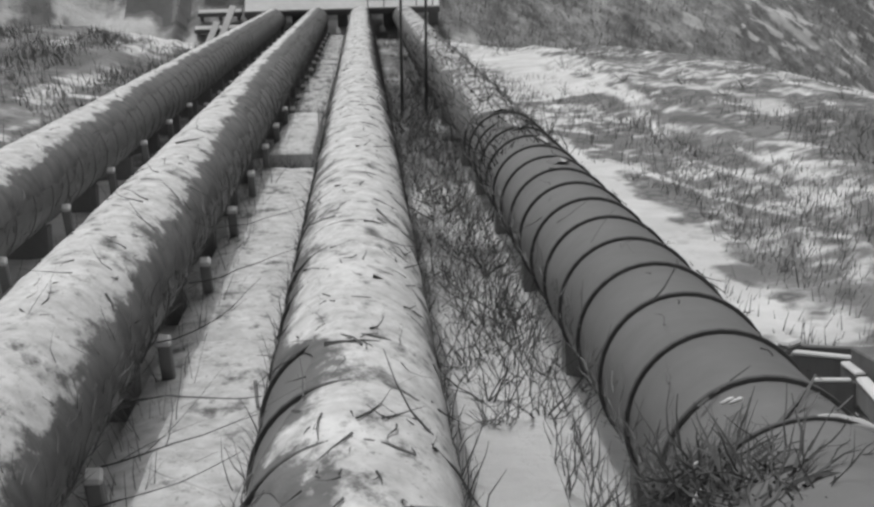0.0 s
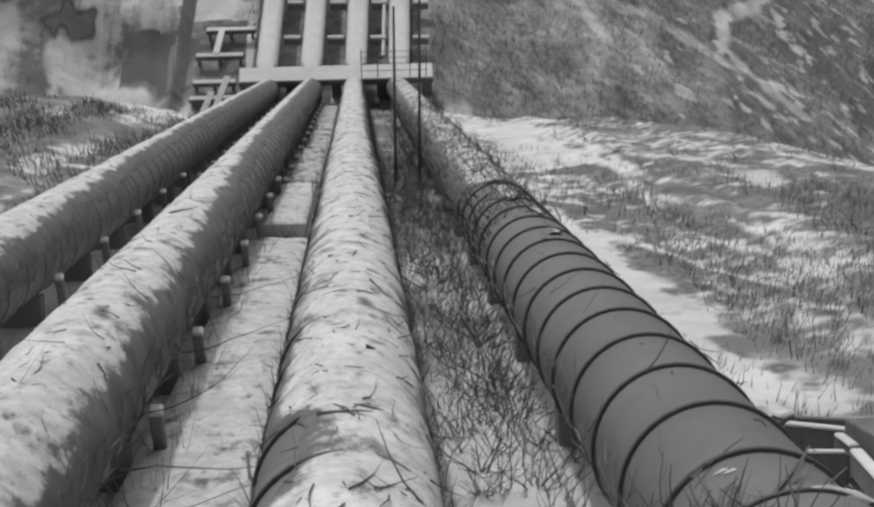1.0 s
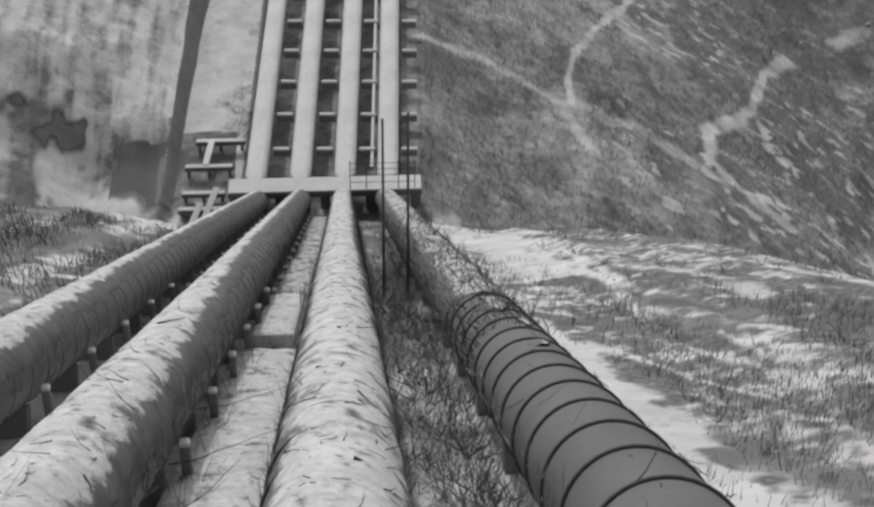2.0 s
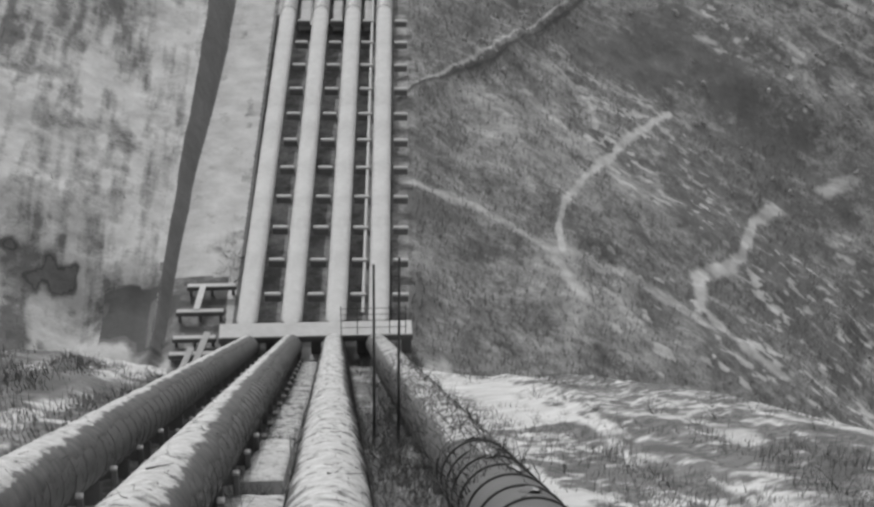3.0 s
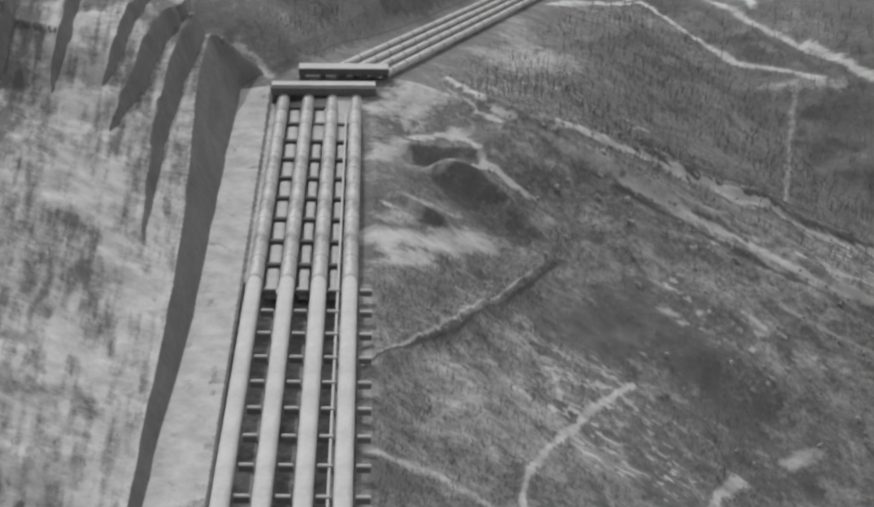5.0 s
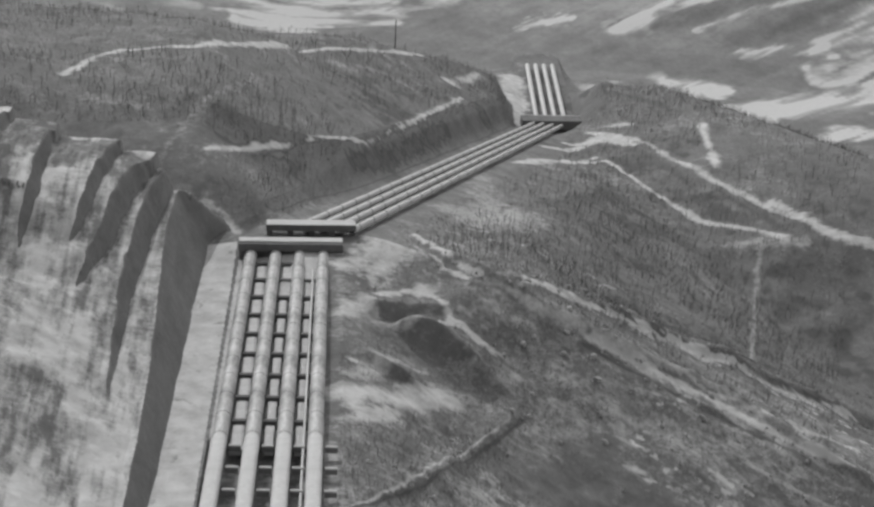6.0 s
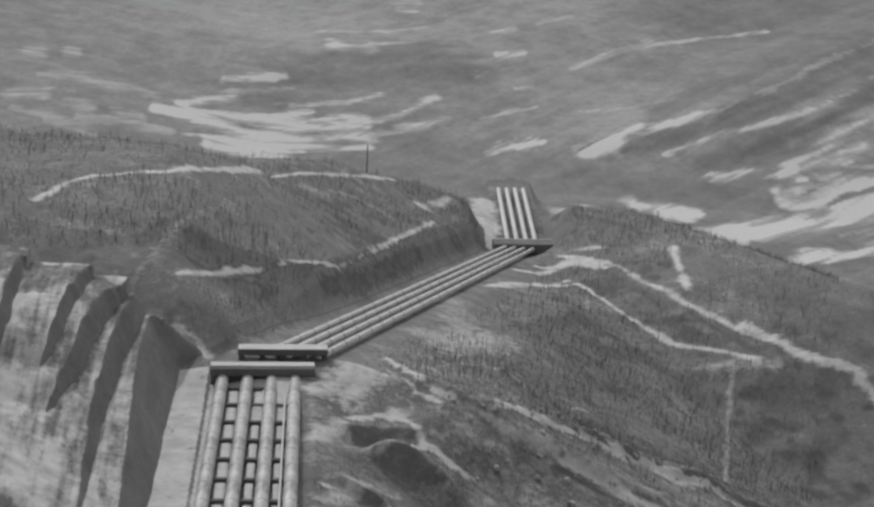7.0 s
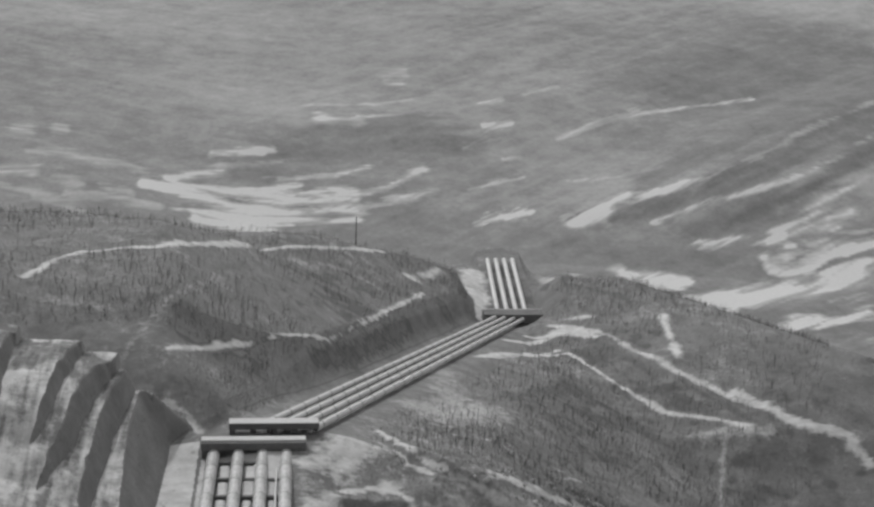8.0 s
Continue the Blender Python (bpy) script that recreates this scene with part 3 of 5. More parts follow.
    s1 = np.where(x < -8.2, 0.20 + 0.3 * fbm(x, y * 0.15, 3.0, 93) + 0.2 * small + 0.3 * streak, s1)
    s1 = np.where((x > -8.2) & (x < -2.9), 0.76 - 0.5 * step(28, 48, y) + 0.2 * small + 0.15 * mid, s1)
    s1 = np.where((x > -2.9) & (x < -0.6), 0.88 + 0.2 * small, s1)
    s1 = np.where((x > -0.6) & (x < 4.2), 0.52 + 0.42 * step(30, 16, y) - 0.34 * step(36, 56, y) + 0.35 * fbm(x, y * 0.2, 1.5, 92) + 0.15 * small, s1)
    s = np.where(first, s1, s)
    s = s - 1.6 * step(0.6, 0.95, steep) * (r < 600) * (~first) * ((u < -8) | (y > 262))
    s = lay(s, x, y, SLOPE_SNOW_A + SLOPE_SNOW_B, 0.25, 1.9)
    s = lay(s, x, y, SPUR_SNOW, 1.0, 1.5)
    s = lay(s, x, y, SNOW_LINES_A + SNOW_LINES_B + SNOW_LINES_C + SNOW_LINES_D + SNOW_LINES_E + SNOW_LINES_F + SNOW_LINES_G + SCRUB_AND_SHADE, 1.0, 1.6)
    s = lay(s, x, y, BANK_SNOW_A + BANK_SNOW_B, 1.0, 1.5)
    s = lay(s, x, y, FAR_SNOW_A + FAR_SNOW_B + FAR_SNOW_C + FAR_SNOW_D + FAR_SNOW_E + FAR_SNOW_F, 0.42, 1.6)
    thin = turn * fbm((x + 0.9 * y) / 6.0, y - 0.9 * x, 12, 87, 4) + (1 - turn) * fbm((x - 0.5 * y) / 5.0, y + 0.5 * x, 12, 88, 4)
    s = np.where(r > 640, s + (0.25 * grain + 0.45 * thin + 0.08) * step(0.46, 0.8, s) + 0.03 * thin, s)
    return np.clip(s, np.where(steep < 0.6, 0.03, 0.0), 1)


az_in = np.concatenate([np.linspace(-19, -11, 60), np.linspace(-11, -1, 300)[1:], np.linspace(-1, 17, 420)[1:], np.linspace(17, 25, 50)[1:]])
azs = np.radians(np.concatenate([az_in, np.linspace(25, 341, 70)[1:]]))
rs = np.concatenate([[0.5, 2, 4], np.geomspace(6, 125, 340), np.geomspace(125.4, 600, 700), np.geomspace(603, 1200, 60), np.geomspace(1204, 2600, 420), np.geomspace(2620, 4900, 40)])
RR, AA = np.meshgrid(rs, azs, indexing="ij")
GX, GY = RR * np.sin(AA), RR * np.cos(AA)
GZ = ground_z(GX, GY)
gr, ga = np.gradient(GZ)
dr, da = np.gradient(RR)[0], np.gradient(AA)[1] * RR
STEEP = np.hypot(gr / dr, ga / da)
me = sheet_mesh("ground", GX, GY, GZ)
att = me.attributes.new("snow", "FLOAT", "POINT")
att.data.foreach_set("value", snow_cover(GX, GY, GZ, STEEP).ravel().astype(np.float32))

# haze over the far mountains, put into their colours as a flatter mix
att = me.attributes.new("haze", "FLOAT", "POINT")
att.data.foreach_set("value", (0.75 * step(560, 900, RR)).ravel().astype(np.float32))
gm, nt, b = mat_nodes("hillside", 0.95)
an = nt.nodes.new("ShaderNodeAttribute")
an.attribute_name = "snow"
fine = noise_node(nt, 0.9, 8, 0.72)
tuft = noise_node(nt, 0.22, 5, 0.6, (1.0, 0.5, 1.0))
earth = ramp(nt, fine, [(0.28, 0.12), (0.72, 0.275)])
earth = mix(nt, 0.6, earth, ramp(nt, tuft, [(0.3, 0.135), (0.7, 0.25)]))
white = ramp(nt, noise_node(nt, 0.35, 5), [(0.3, 0.46), (0.7, 0.70)])
haze = nt.nodes.new("ShaderNodeAttribute")
haze.attribute_name = "haze"
white = mix(nt, haze.outputs["Fac"], white, 0.72)
# low cover also darkens the earth, deepening the painted shade of those faces
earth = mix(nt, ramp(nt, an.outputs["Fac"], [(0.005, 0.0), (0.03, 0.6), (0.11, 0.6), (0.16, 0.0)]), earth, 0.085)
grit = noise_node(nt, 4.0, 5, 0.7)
both = mix(nt, haze.outputs["Fac"], mix(nt, 0.25, mix(nt, 0.35, fine, tuft), grit), mix(nt, 0.6, noise_node(nt, 0.035, 8, 0.7), 0.5))
# painted haze: far earth goes one even grey, snow edges soften
earth = mix(nt, haze.outputs["Fac"], earth, 0.22)
add = nt.nodes.new("ShaderNodeMath")
add.operation = "MULTIPLY_ADD"
nt.links.new(both, add.inputs[0])
add.inputs[1].default_value = 1.5
nt.links.new(an.outputs["Fac"], add.inputs[2])
half = nt.nodes.new("ShaderNodeMath")
half.operation = "MULTIPLY"
nt.links.new(add.outputs[0], half.inputs[0])
half.inputs[1].default_value = 0.5
edge_ = mix(nt, haze.outputs["Fac"], ramp(nt, half.outputs[0], [(0.525, 0), (0.75, 1)]), ramp(nt, half.outputs[0], [(0.46, 0), (0.76, 1)]))
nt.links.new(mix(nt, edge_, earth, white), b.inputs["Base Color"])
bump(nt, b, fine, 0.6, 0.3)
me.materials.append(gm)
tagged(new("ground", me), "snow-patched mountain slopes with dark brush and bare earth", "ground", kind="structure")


# ---- helpers for things ----
def part(name, bm, material, parent, label=""):
    me_ = bpy.data.meshes.new(name)
    bm.to_mesh(me_)
    bm.free()
    me_.materials.append(material)
    ob = new(name, me_)
    ob.parent = parent
    return tagged(ob, label)


def thing(name, label, category, group="", at=(0, 0, 0), kind=""):
    ob = new(name)
    ob.location = at
    return tagged(ob, label, category, group, kind)


def box(bm, x0, x1, y0, y1, z0, z1, m=None, bevel=0.0):
    g = bmesh.ops.create_cube(bm, size=1.0)
    bmesh.ops.scale(bm, vec=(x1 - x0, y1 - y0, z1 - z0), verts=g["verts"])
    bmesh.ops.translate(bm, vec=((x0 + x1) / 2, (y0 + y1) / 2, (z0 + z1) / 2), verts=g["verts"])
    if bevel:
        es = list({ed for v in g["verts"] for ed in v.link_edges})
        g = bmesh.ops.bevel(bm, geom=es, offset=bevel, segments=1, affect="EDGES")
        vs = list({v for fc in g["faces"] for v in fc.verts})
    else:
        vs = g["verts"]
    if m is not None:
        bmesh.ops.transform(bm, matrix=m, verts=vs)
    return vs


def frame_of(p0, p1):
    """A matrix at p0 whose y runs to p1 and whose x stays level."""
    p0, p1 = Vector(p0), Vector(p1)
    yv = (p1 - p0).normalized()
    xv = yv.cross(Vector((0, 0, 1))).normalized()
    zv = xv.cross(yv)
    m = Matrix((xv, yv, zv)).transposed().to_4x4()
    m.translation = p0
    return m


def tube(length, radius, sides=40, cuts=1, a0=0.0, a1=360.0, wobble=0.0, seed=0, ragged=0.0, taper=0.0, shrink=0.0, bites=(), lee=1.0, fray=1.0, flat=0.0):
    """A pipe along y, or a strip of its wall between two angles from the top (right positive)."""
    bm = bmesh.new()
    full = a1 - a0 >= 360
    rim = bm.verts.layers.float.new("rim")
    n = sides if full else sides + 1
    rings = []
    for i in range(cuts + 1):
        yy = length * i / cuts
        ring = []
        for k in range(n):
            t = k / sides
            w_ = min(1.0, max(0.0, (yy - 12) / 70))
            ang = a0 + (a1 - shrink * w_ * w_ * (3 - 2 * w_) - a0) * t
            if taper:
                k_ = min(1.0, yy / taper + 0.02, (length - yy) / taper + 0.02) ** 0.6
                ang = (a0 + a1) / 2 + (ang - (a0 + a1) / 2) * k_
            if ragged:
                e_ = abs(2 * t - 1) ** 3 * (1 if t > 0.5 else -1)
                ang += ragged * e_ * (0.8 * noise.noise((yy * 0.45, seed * 9.1 + (5 if t > 0.5 else 0), 0.3)) + 0.35 * noise.noise((yy * 1.7, seed * 3.3, t * 2)))
            for c_, w_, deep in bites:
                ang += deep * (1 - t) ** 1.5 * math.exp(-((yy - c_) / w_) ** 4)
            rad = radius
            if wobble:
                rad += wobble * (0.6 + noise.noise((yy * 0.9, ang * 0.03, seed)) + 0.4 * noise.noise((yy * 3.1, ang * 0.1, seed + 4)))
                rad -= wobble * 1.4 * abs(2 * t - 1) ** 6
            sx_, cz_ = math.sin(radians(ang)), math.cos(radians(ang))
            if flat and cz_ > 0:
                cz_ = (1 - abs(sx_) ** flat) ** (1 / flat)
            v_ = bm.verts.new((rad * sx_, yy, rad * cz_))
            v_[rim] = fray * (2 * t - 1) if t > 0.5 else lee * (1 - 2 * t)
            ring.append(v_)
        rings.append(ring)
    for r0, r1 in zip(rings, rings[1:]):
        for k in range(n if full else n - 1):
            f_ = bm.faces.new((r0[k], r0[(k + 1) % n], r1[(k + 1) % n], r1[k]))
            f_.smooth = True
    return bm


def band_mesh(radius, wide=0.07, proud=0.045, sides=36):
    bm = bmesh.new()
    prof = [(-wide / 2, -0.01), (-wide / 2, proud * 0.8), (-wide / 3, proud), (wide / 3, proud), (wide / 2, proud * 0.8), (wide / 2, -0.01)]
    rings = [[bm.verts.new(((radius + h) * math.sin(2 * math.pi * k / sides), yy, (radius + h) * math.cos(2 * math.pi * k / sides))) for yy, h in prof] for k in range(sides)]
    for k in range(sides):
        for j in range(len(prof) - 1):
            bm.faces.new((rings[k][j], rings[k][j + 1], rings[(k + 1) % sides][j + 1], rings[(k + 1) % sides][j]))
    me_ = bpy.data.meshes.new("band")
    bm.to_mesh(me_)
    bm.free()
    me_.materials.append(BAND)
    return me_


RADIUS = 0.87
BAND_MESH = band_mesh(RADIUS)


def penstock(p0, p1, label, group, band_step=0.0, band_from=0.0, band_to=0.0, snow=None, seed=0, steel=STEEL, sides=40, radius=RADIUS, bands=None, cover=PIPE_SNOW, bites=()):
    m = frame_of(p0, p1)
    length = (Vector(p1) - Vector(p0)).length
    pipe = thing("penstock_pipe", label, "pipe", group)
    pipe.matrix_world = m
    part("shell", tube(length, radius, sides, max(2, int(length / 4))), steel, pipe)
    if band_step:
        yy = band_from
        while yy < band_to:
            ob = new("band", bands or BAND_MESH)
            ob.parent, ob.location = pipe, (0, yy, 0)
            yy += band_step
    for n_, (a0, a1, y0, y1, rag, *shrink) in enumerate(snow or ()):
        bm = tube(y1 - y0, radius + 0.03, 30, int((y1 - y0) / 0.16), a0, a1, 0.03, seed + 7 * n_, rag, 1.6 if y1 - y0 < 100 else 0.3, *shrink, bites=bites, lee=0.95 if y0 > 0 and cover != SNOW else 0.45 if a0 < -70 else 0.72, fray=1.15 if y0 > 0 else 1.0 if a0 < -70 else 0.72, flat=3.0 if cover == SNOW else 0.0)
        bmesh.ops.translate(bm, vec=(0, y0, 0), verts=bm.verts)
        part("snow_cover", bm, cover, pipe, "crusted snow lying along the top")
    return pipe


SPOTS1 = (-7.12, -3.67, -0.22, 3.23)


def on1(x, y, h=0.0):
    """A place on the first slope, h metres square off the pipes' axes."""
    return (x, y + h * 0.591, axis1(y) + h * 0.807)


COVERS1 = (((-84, 112, 0, 161.0, 16, 76),), ((-84, 108, 0, 161.0, 16, 80),), ((-66, 100, 0, 161.0, 20, 50),),
           ((-10, 30, 40.2, 41.0, 30), (-6, 34, 44.0, 45.6, 30), (-30, 24, 47, 50.5, 40), (-72, 62, 52, 70, 40), (-74, 66, 69, 92, 40), (-74, 70, 91, 161.0, 36)))
PALE_BAND = band_mesh(RADIUS, 0.06, 0.03)
PALE_BAND.materials.clear()
PALE_BAND.materials.append(CONCRETE)
DULL_BAND = band_mesh(RADIUS, 0.06, 0.018)
DULL_BAND.materials.clear()
DULL_BAND.materials.append(STEEL)
for k, x in enumerate(SPOTS1):
    penstock(on1(x, -9), on1(x, 122.5), ("snow-crusted steel penstock pipe with iron bands, littered with twigs", "bare grey steel penstock pipe with dark iron bands")[k == 3],
             "pipes of the first slope", 2.02, (3.0, 3.4, 3.42, 3.0)[k], 54 if k == 3 else 161, COVERS1[k], k, bands=DULL_BAND if k < 2 else None,
             cover=THIN_AND_SHADED_SNOW if k == 3 else PIPE_SNOW, bites=((19.2, 2.2, 44), (24.5, 1.7, 36), (31.5, 1.2, 16)) if k == 2 else ())

SPOTS2 = (-5.5, -1.85, 1.8, 5.35)
ENDS2 = (-4.65, -1.15, 2.25, 5.55)


def lane(k, y):
    """How far a pipe of the second stretch lies from the trench's middle."""
    f = (y - 123) / 126
    return SPOTS2[k] * (1 - f) + ENDS2[k] * f


for k in range(4):
    penstock((middle2(123) + lane(k, 123), 123, axis2(123)), (middle2(249) + lane(k, 249), 249, axis2(249)), "pale frosted steel penstock pipe lying on low supports",
             "pipes of the second stretch", seed=k, steel=WORN_STEEL, snow=((-80, 80, 0, 63.0, 12),), band_step=5.65, band_from=7.0, band_to=125, cover=SNOW, bands=PALE_BAND)

P3, Q3 = Vector((9.3, 256.5, -101.1)), Vector((78, 492, -162.6))
side3 = Vector((1, -0.31, 0)).normalized()
BAND3 = band_mesh(0.52, 0.25, 0.03, 20)
for k in range(4):
    penstock(P3 + side3 * (k - 1.5) * 2.4, Q3 + side3 * (k - 1.5) * 2.5, "pale steel penstock pipe crossing down along the spur", "pipes of the third stretch", seed=k, steel=PALE_STEEL, sides=20, radius=0.52, band_step=9.3, band_from=4.0, band_to=250, bands=BAND3)
for k in range(4):
    penstock(Vector((79 + (k - 1.5) * 2.6, 494, -162.8)), Vector((85 + (k - 1.5) * 2.6, 562, -166.6)), "pale steel penstock pipe running over the brink", "pipes of the last stretch", seed=k, steel=PALE_STEEL, sides=20, radius=0.68)


def anchor_block(x0, x1, y0, y1, z0, z1, label, thick=0.5, snow=0.12, snow_from=0.0, piers=5, wall=False, deck=DARK_CONCRETE):
    w = thing("anchor_block", label, "concrete block", "anchor blocks", ((x0 + x1) / 2, y0, z0))
    hw = (x1 - x0) / 2
    bm = bmesh.new()
    box(bm, -hw, hw, 0, y1 - y0, z1 - z0 - thick, z1 - z0, bevel=0.05)
    part("deck", bm, deck, w)
    bm = bmesh.new()
    box(bm, -hw + 0.05, hw - 0.05, 0.05 + snow_from, y1 - y0 - 0.05, z1 - z0, z1 - z0 + snow, bevel=0.05)
    part("snow_cover", bm, SNOW, w, "snow lying on the deck")
    if wall:
        bm = bmesh.new()
        box(bm, -hw + 0.1, hw - 0.1, 0.9, y1 - y0 - 0.3, -2.6, z1 - z0 - thick, bevel=0.04)
        part("front_wall", bm, DARK_CONCRETE, w)
    for k in range(piers):
        xx = -hw + 0.5 + k * (2 * hw - 1.0) / (piers - 1)
        bm = bmesh.new()
        box(bm, xx - 0.4, xx + 0.4, 0.5, y1 - y0 - 0.3, -2.6, z1 - z0 - thick, bevel=0.04)
        part("pier", bm, DARK_CONCRETE, w)
    return w


anchor_block(-9.5, 6.2, 121.3, 123.3, -95.6, -93.5, "snow-topped concrete block that bridges the pipes at the bend")
anchor_block(-3.5, 11.3, 249.0, 251.6, -103.4, -100.8, "dark concrete block where the pipes turn aside", 1.1, 0.1, 0.9, wall=True)
anchor_block(0.4, 13.4, 255.4, 257.6, -103.2, -100.4, "snow-topped concrete block where the pipes set off across the spur", 0.9, 0.08)
anchor_block(70.5, 87, 490, 495, -164, -161.0, "grey concrete block on the spur", 2.6, 0.1, 4.4, deck=CONCRETE)


# ---- supports of the first slope: cradles with short posts on both sides ----
def part_mesh(name, mesh, parent, at=(0, 0, 0), label=""):
    ob = new(name, mesh)
    ob.parent, ob.location = parent, at
    return tagged(ob, label)


def mesh_of(name, bm, material):
    me_ = bpy.data.meshes.new(name)
    bm.to_mesh(me_)
    bm.free()
    me_.materials.append(material)
    return me_


def box_mesh(name, x0, x1, y0, y1, z0, z1, material, bevel=0.02):
    bm = bmesh.new()
    box(bm, x0, x1, y0, y1, z0, z1, bevel=bevel)
    return mesh_of(name, bm, material)


def cradle_mesh():
    """A concrete cradle hollowed to the pipe."""
    bm = bmesh.new()
    outline = [(-0.6, -2.9), (-0.6, -0.72)]
    outline += [((RADIUS + 0.01) * math.sin(radians(d)), -(RADIUS + 0.01) * math.cos(radians(d))) for d in range(-36, 37, 12)]
    outline += [(0.6, -0.72), (0.6, -2.9)]
    fr = [bm.verts.new((x, -0.25, z)) for x, z in outline]
    bk = [bm.verts.new((x, 0.25, z)) for x, z in outline]
    bm.faces.new(fr)
    bm.faces.new(bk[::-1])
    n = len(outline)
    for i in range(n):
        bm.faces.new((fr[i], bk[i], bk[(i + 1) % n], fr[(i + 1) % n]))
    bmesh.ops.recalc_face_normals(bm, faces=bm.faces)
    return mesh_of("cradle", bm, CONCRETE)


CRADLE = cradle_mesh()
POST = box_mesh("post", -0.085, 0.085, -0.085, 0.085, -1.4, -0.05, CONCRETE)
CAP = box_mesh("snow_cap", -0.10, 0.10, -0.10, 0.10, -0.05, 0.03, SNOW, 0.03)
for k, x in enumerate(SPOTS1):
    made = None
    for i in range(0 if k in (1, 3) else -1, 21):
        yy = ((14.2, 14.35, 15.7, 15.7)[k] + (7.0, 6.53, 6.85, 6.85)[k] * i) * 0.807
        m = frame_of(on1(x, yy), on1(x, yy + 1))
        if i == 8 and k < 2:
            made = None
        if made:
            copy_thing(made, m)
            continue
        made = thing("pipe_cradle", "concrete pipe cradle with two snow-capped posts" if k < 2 else "dark stained concrete cradle under a pipe", "pipe support", "cradles of the first slope")
        part_mesh("cradle", CRADLE, made)
        for sx in ((-0.95, 0.95) if k < 2 else ()):
            p = part_mesh("post", POST, made, (sx, 0, -0.35 if i < 8 else -0.85))
            p.rotation_euler = (radians(36.2), 0, 0)
            part_mesh("snow_cap", CAP, p)
        made.matrix_world = m

# ---- the walkway between the second and third pipe ----
walkway = thing("walkway", "snow-covered concrete walkway between two pipes", "walkway", kind="structure")
m = frame_of(on1(-2.2, 0), on1(-2.2, 1))
walkway.matrix_world = m
rng = random.Random(4)
for s0, s1, low, half_w in ((6.0, 24.0, -1.02, 0.84), (24.02, 47.2, -1.03, 0.82), (50.6, 65.0, -0.95, 0.62),
                            (67.8, 88.0, -1.08, 0.66), (91.0, 108.0, -1.25, 0.75), (110.5, 146.0, -1.25, 0.75)):
    bm = bmesh.new()
    box(bm, -half_w, half_w, s0, s1, low - 0.7, low, bevel=0.02)
    slab = part("slab", bm, PALE, walkway)
    bm = bmesh.new()
    n_ = int((s1 - s0) * 4)
    bmesh.ops.create_grid(bm, x_segments=10, y_segments=n_, size=0.5)
    for v in bm.verts:
        ex = max(abs(v.co.x) * 2, 1 - (0.5 - abs(v.co.y)) * (s1 - s0) / 0.5)
        yy = s0 + 0.03 + (v.co.y + 0.5) * (s1 - s0 - 0.06)
        lump = noise.noise((v.co.x * 3, yy * 0.9, 2)) + 0.5 * noise.noise((v.co.x * 7, yy * 2.6, 5))
        edge_w = 1 + 0.06 * noise.noise((yy * 0.7, 3.0, 1.0))
        v.co = Vector((v.co.x * (2 * half_w - 0.06) * edge_w, yy, low + 0.012 + (0.08 + 0.05 * lump) * (1 - max(0.0, ex) ** 6)))
    for f_ in bm.faces:
        f_.smooth = True
    # slabs past 66 m lie in shadow, put in with the duller snow
    part("snow", bm, THIN_AND_SHADED_SNOW if s0 > 66 else PIPE_SNOW, slab)


# thin stakes along the edge of the walkway
for s0, tall in ((12.6, 0.55), (19.6, 0.5), (55.2, 1.3)):
    stake = thing("stake", "thin pale timber stake beside the walkway", "stake", "stakes of the walkway")
    stake.matrix_world = Matrix.Translation(on1(-1.46, s0 * 0.807, -1.0))
    bm = bmesh.new()
    box(bm, -0.022, 0.022, -0.022, 0.022, -0.1, tall, bevel=0.005)
    part("shaft", bm, PALE, stake)
    bm = bmesh.new()
    box(bm, -0.026, 0.026, -0.026, 0.026, tall, tall + 0.03, bevel=0.01)
    part("snow_cap", bm, SNOW, stake)


# ---- supports of the second stretch ----
STATIONS = [184 - 5.52 * k for k in range(11)]
BEAM = box_mesh("beam", -0.66, 0.66, -0.14, 0.14, -0.6, 0.0, CONCRETE)
BEAM_SNOW = box_mesh("snow", -0.68, 0.68, -0.22, 0.22, 0.0, 0.22, SNOW, 0.08)
SILL = box_mesh("sill", -0.93, 0.93, -0.3, 0.3, -1.4, -0.12, DARK_CONCRETE, 0.04)
RAIL = box_mesh("rail", -0.07, 0.07, -3.4, 3.4, -0.5, -0.15, BAND, 0.01)


def drift_mesh(half_w, half_l, seed):
    """A slab of drifted snow with a sagging, uneven top."""
    bm = bmesh.new()
    box(bm, -half_w, half_w, -half_l, half_l, -1.3, -0.4)
    bmesh.ops.subdivide_edges(bm, edges=bm.edges, cuts=6, use_grid_fill=True)
    for v in bm.verts:
        if v.co.z > -0.5:
            v.co.z += 0.12 * noise.noise((v.co.x * 1.5, v.co.y * 0.9, seed)) - 0.10 * (abs(v.co.x / half_w) ** 4 + abs(v.co.y / half_l) ** 6)
        v.co.x *= 1 + 0.05 * noise.noise((v.co.y * 0.8, seed + 3.0, v.co.z))
    for f_ in bm.faces:
        f_.smooth = True
    return mesh_of("snow", bm, SNOW)


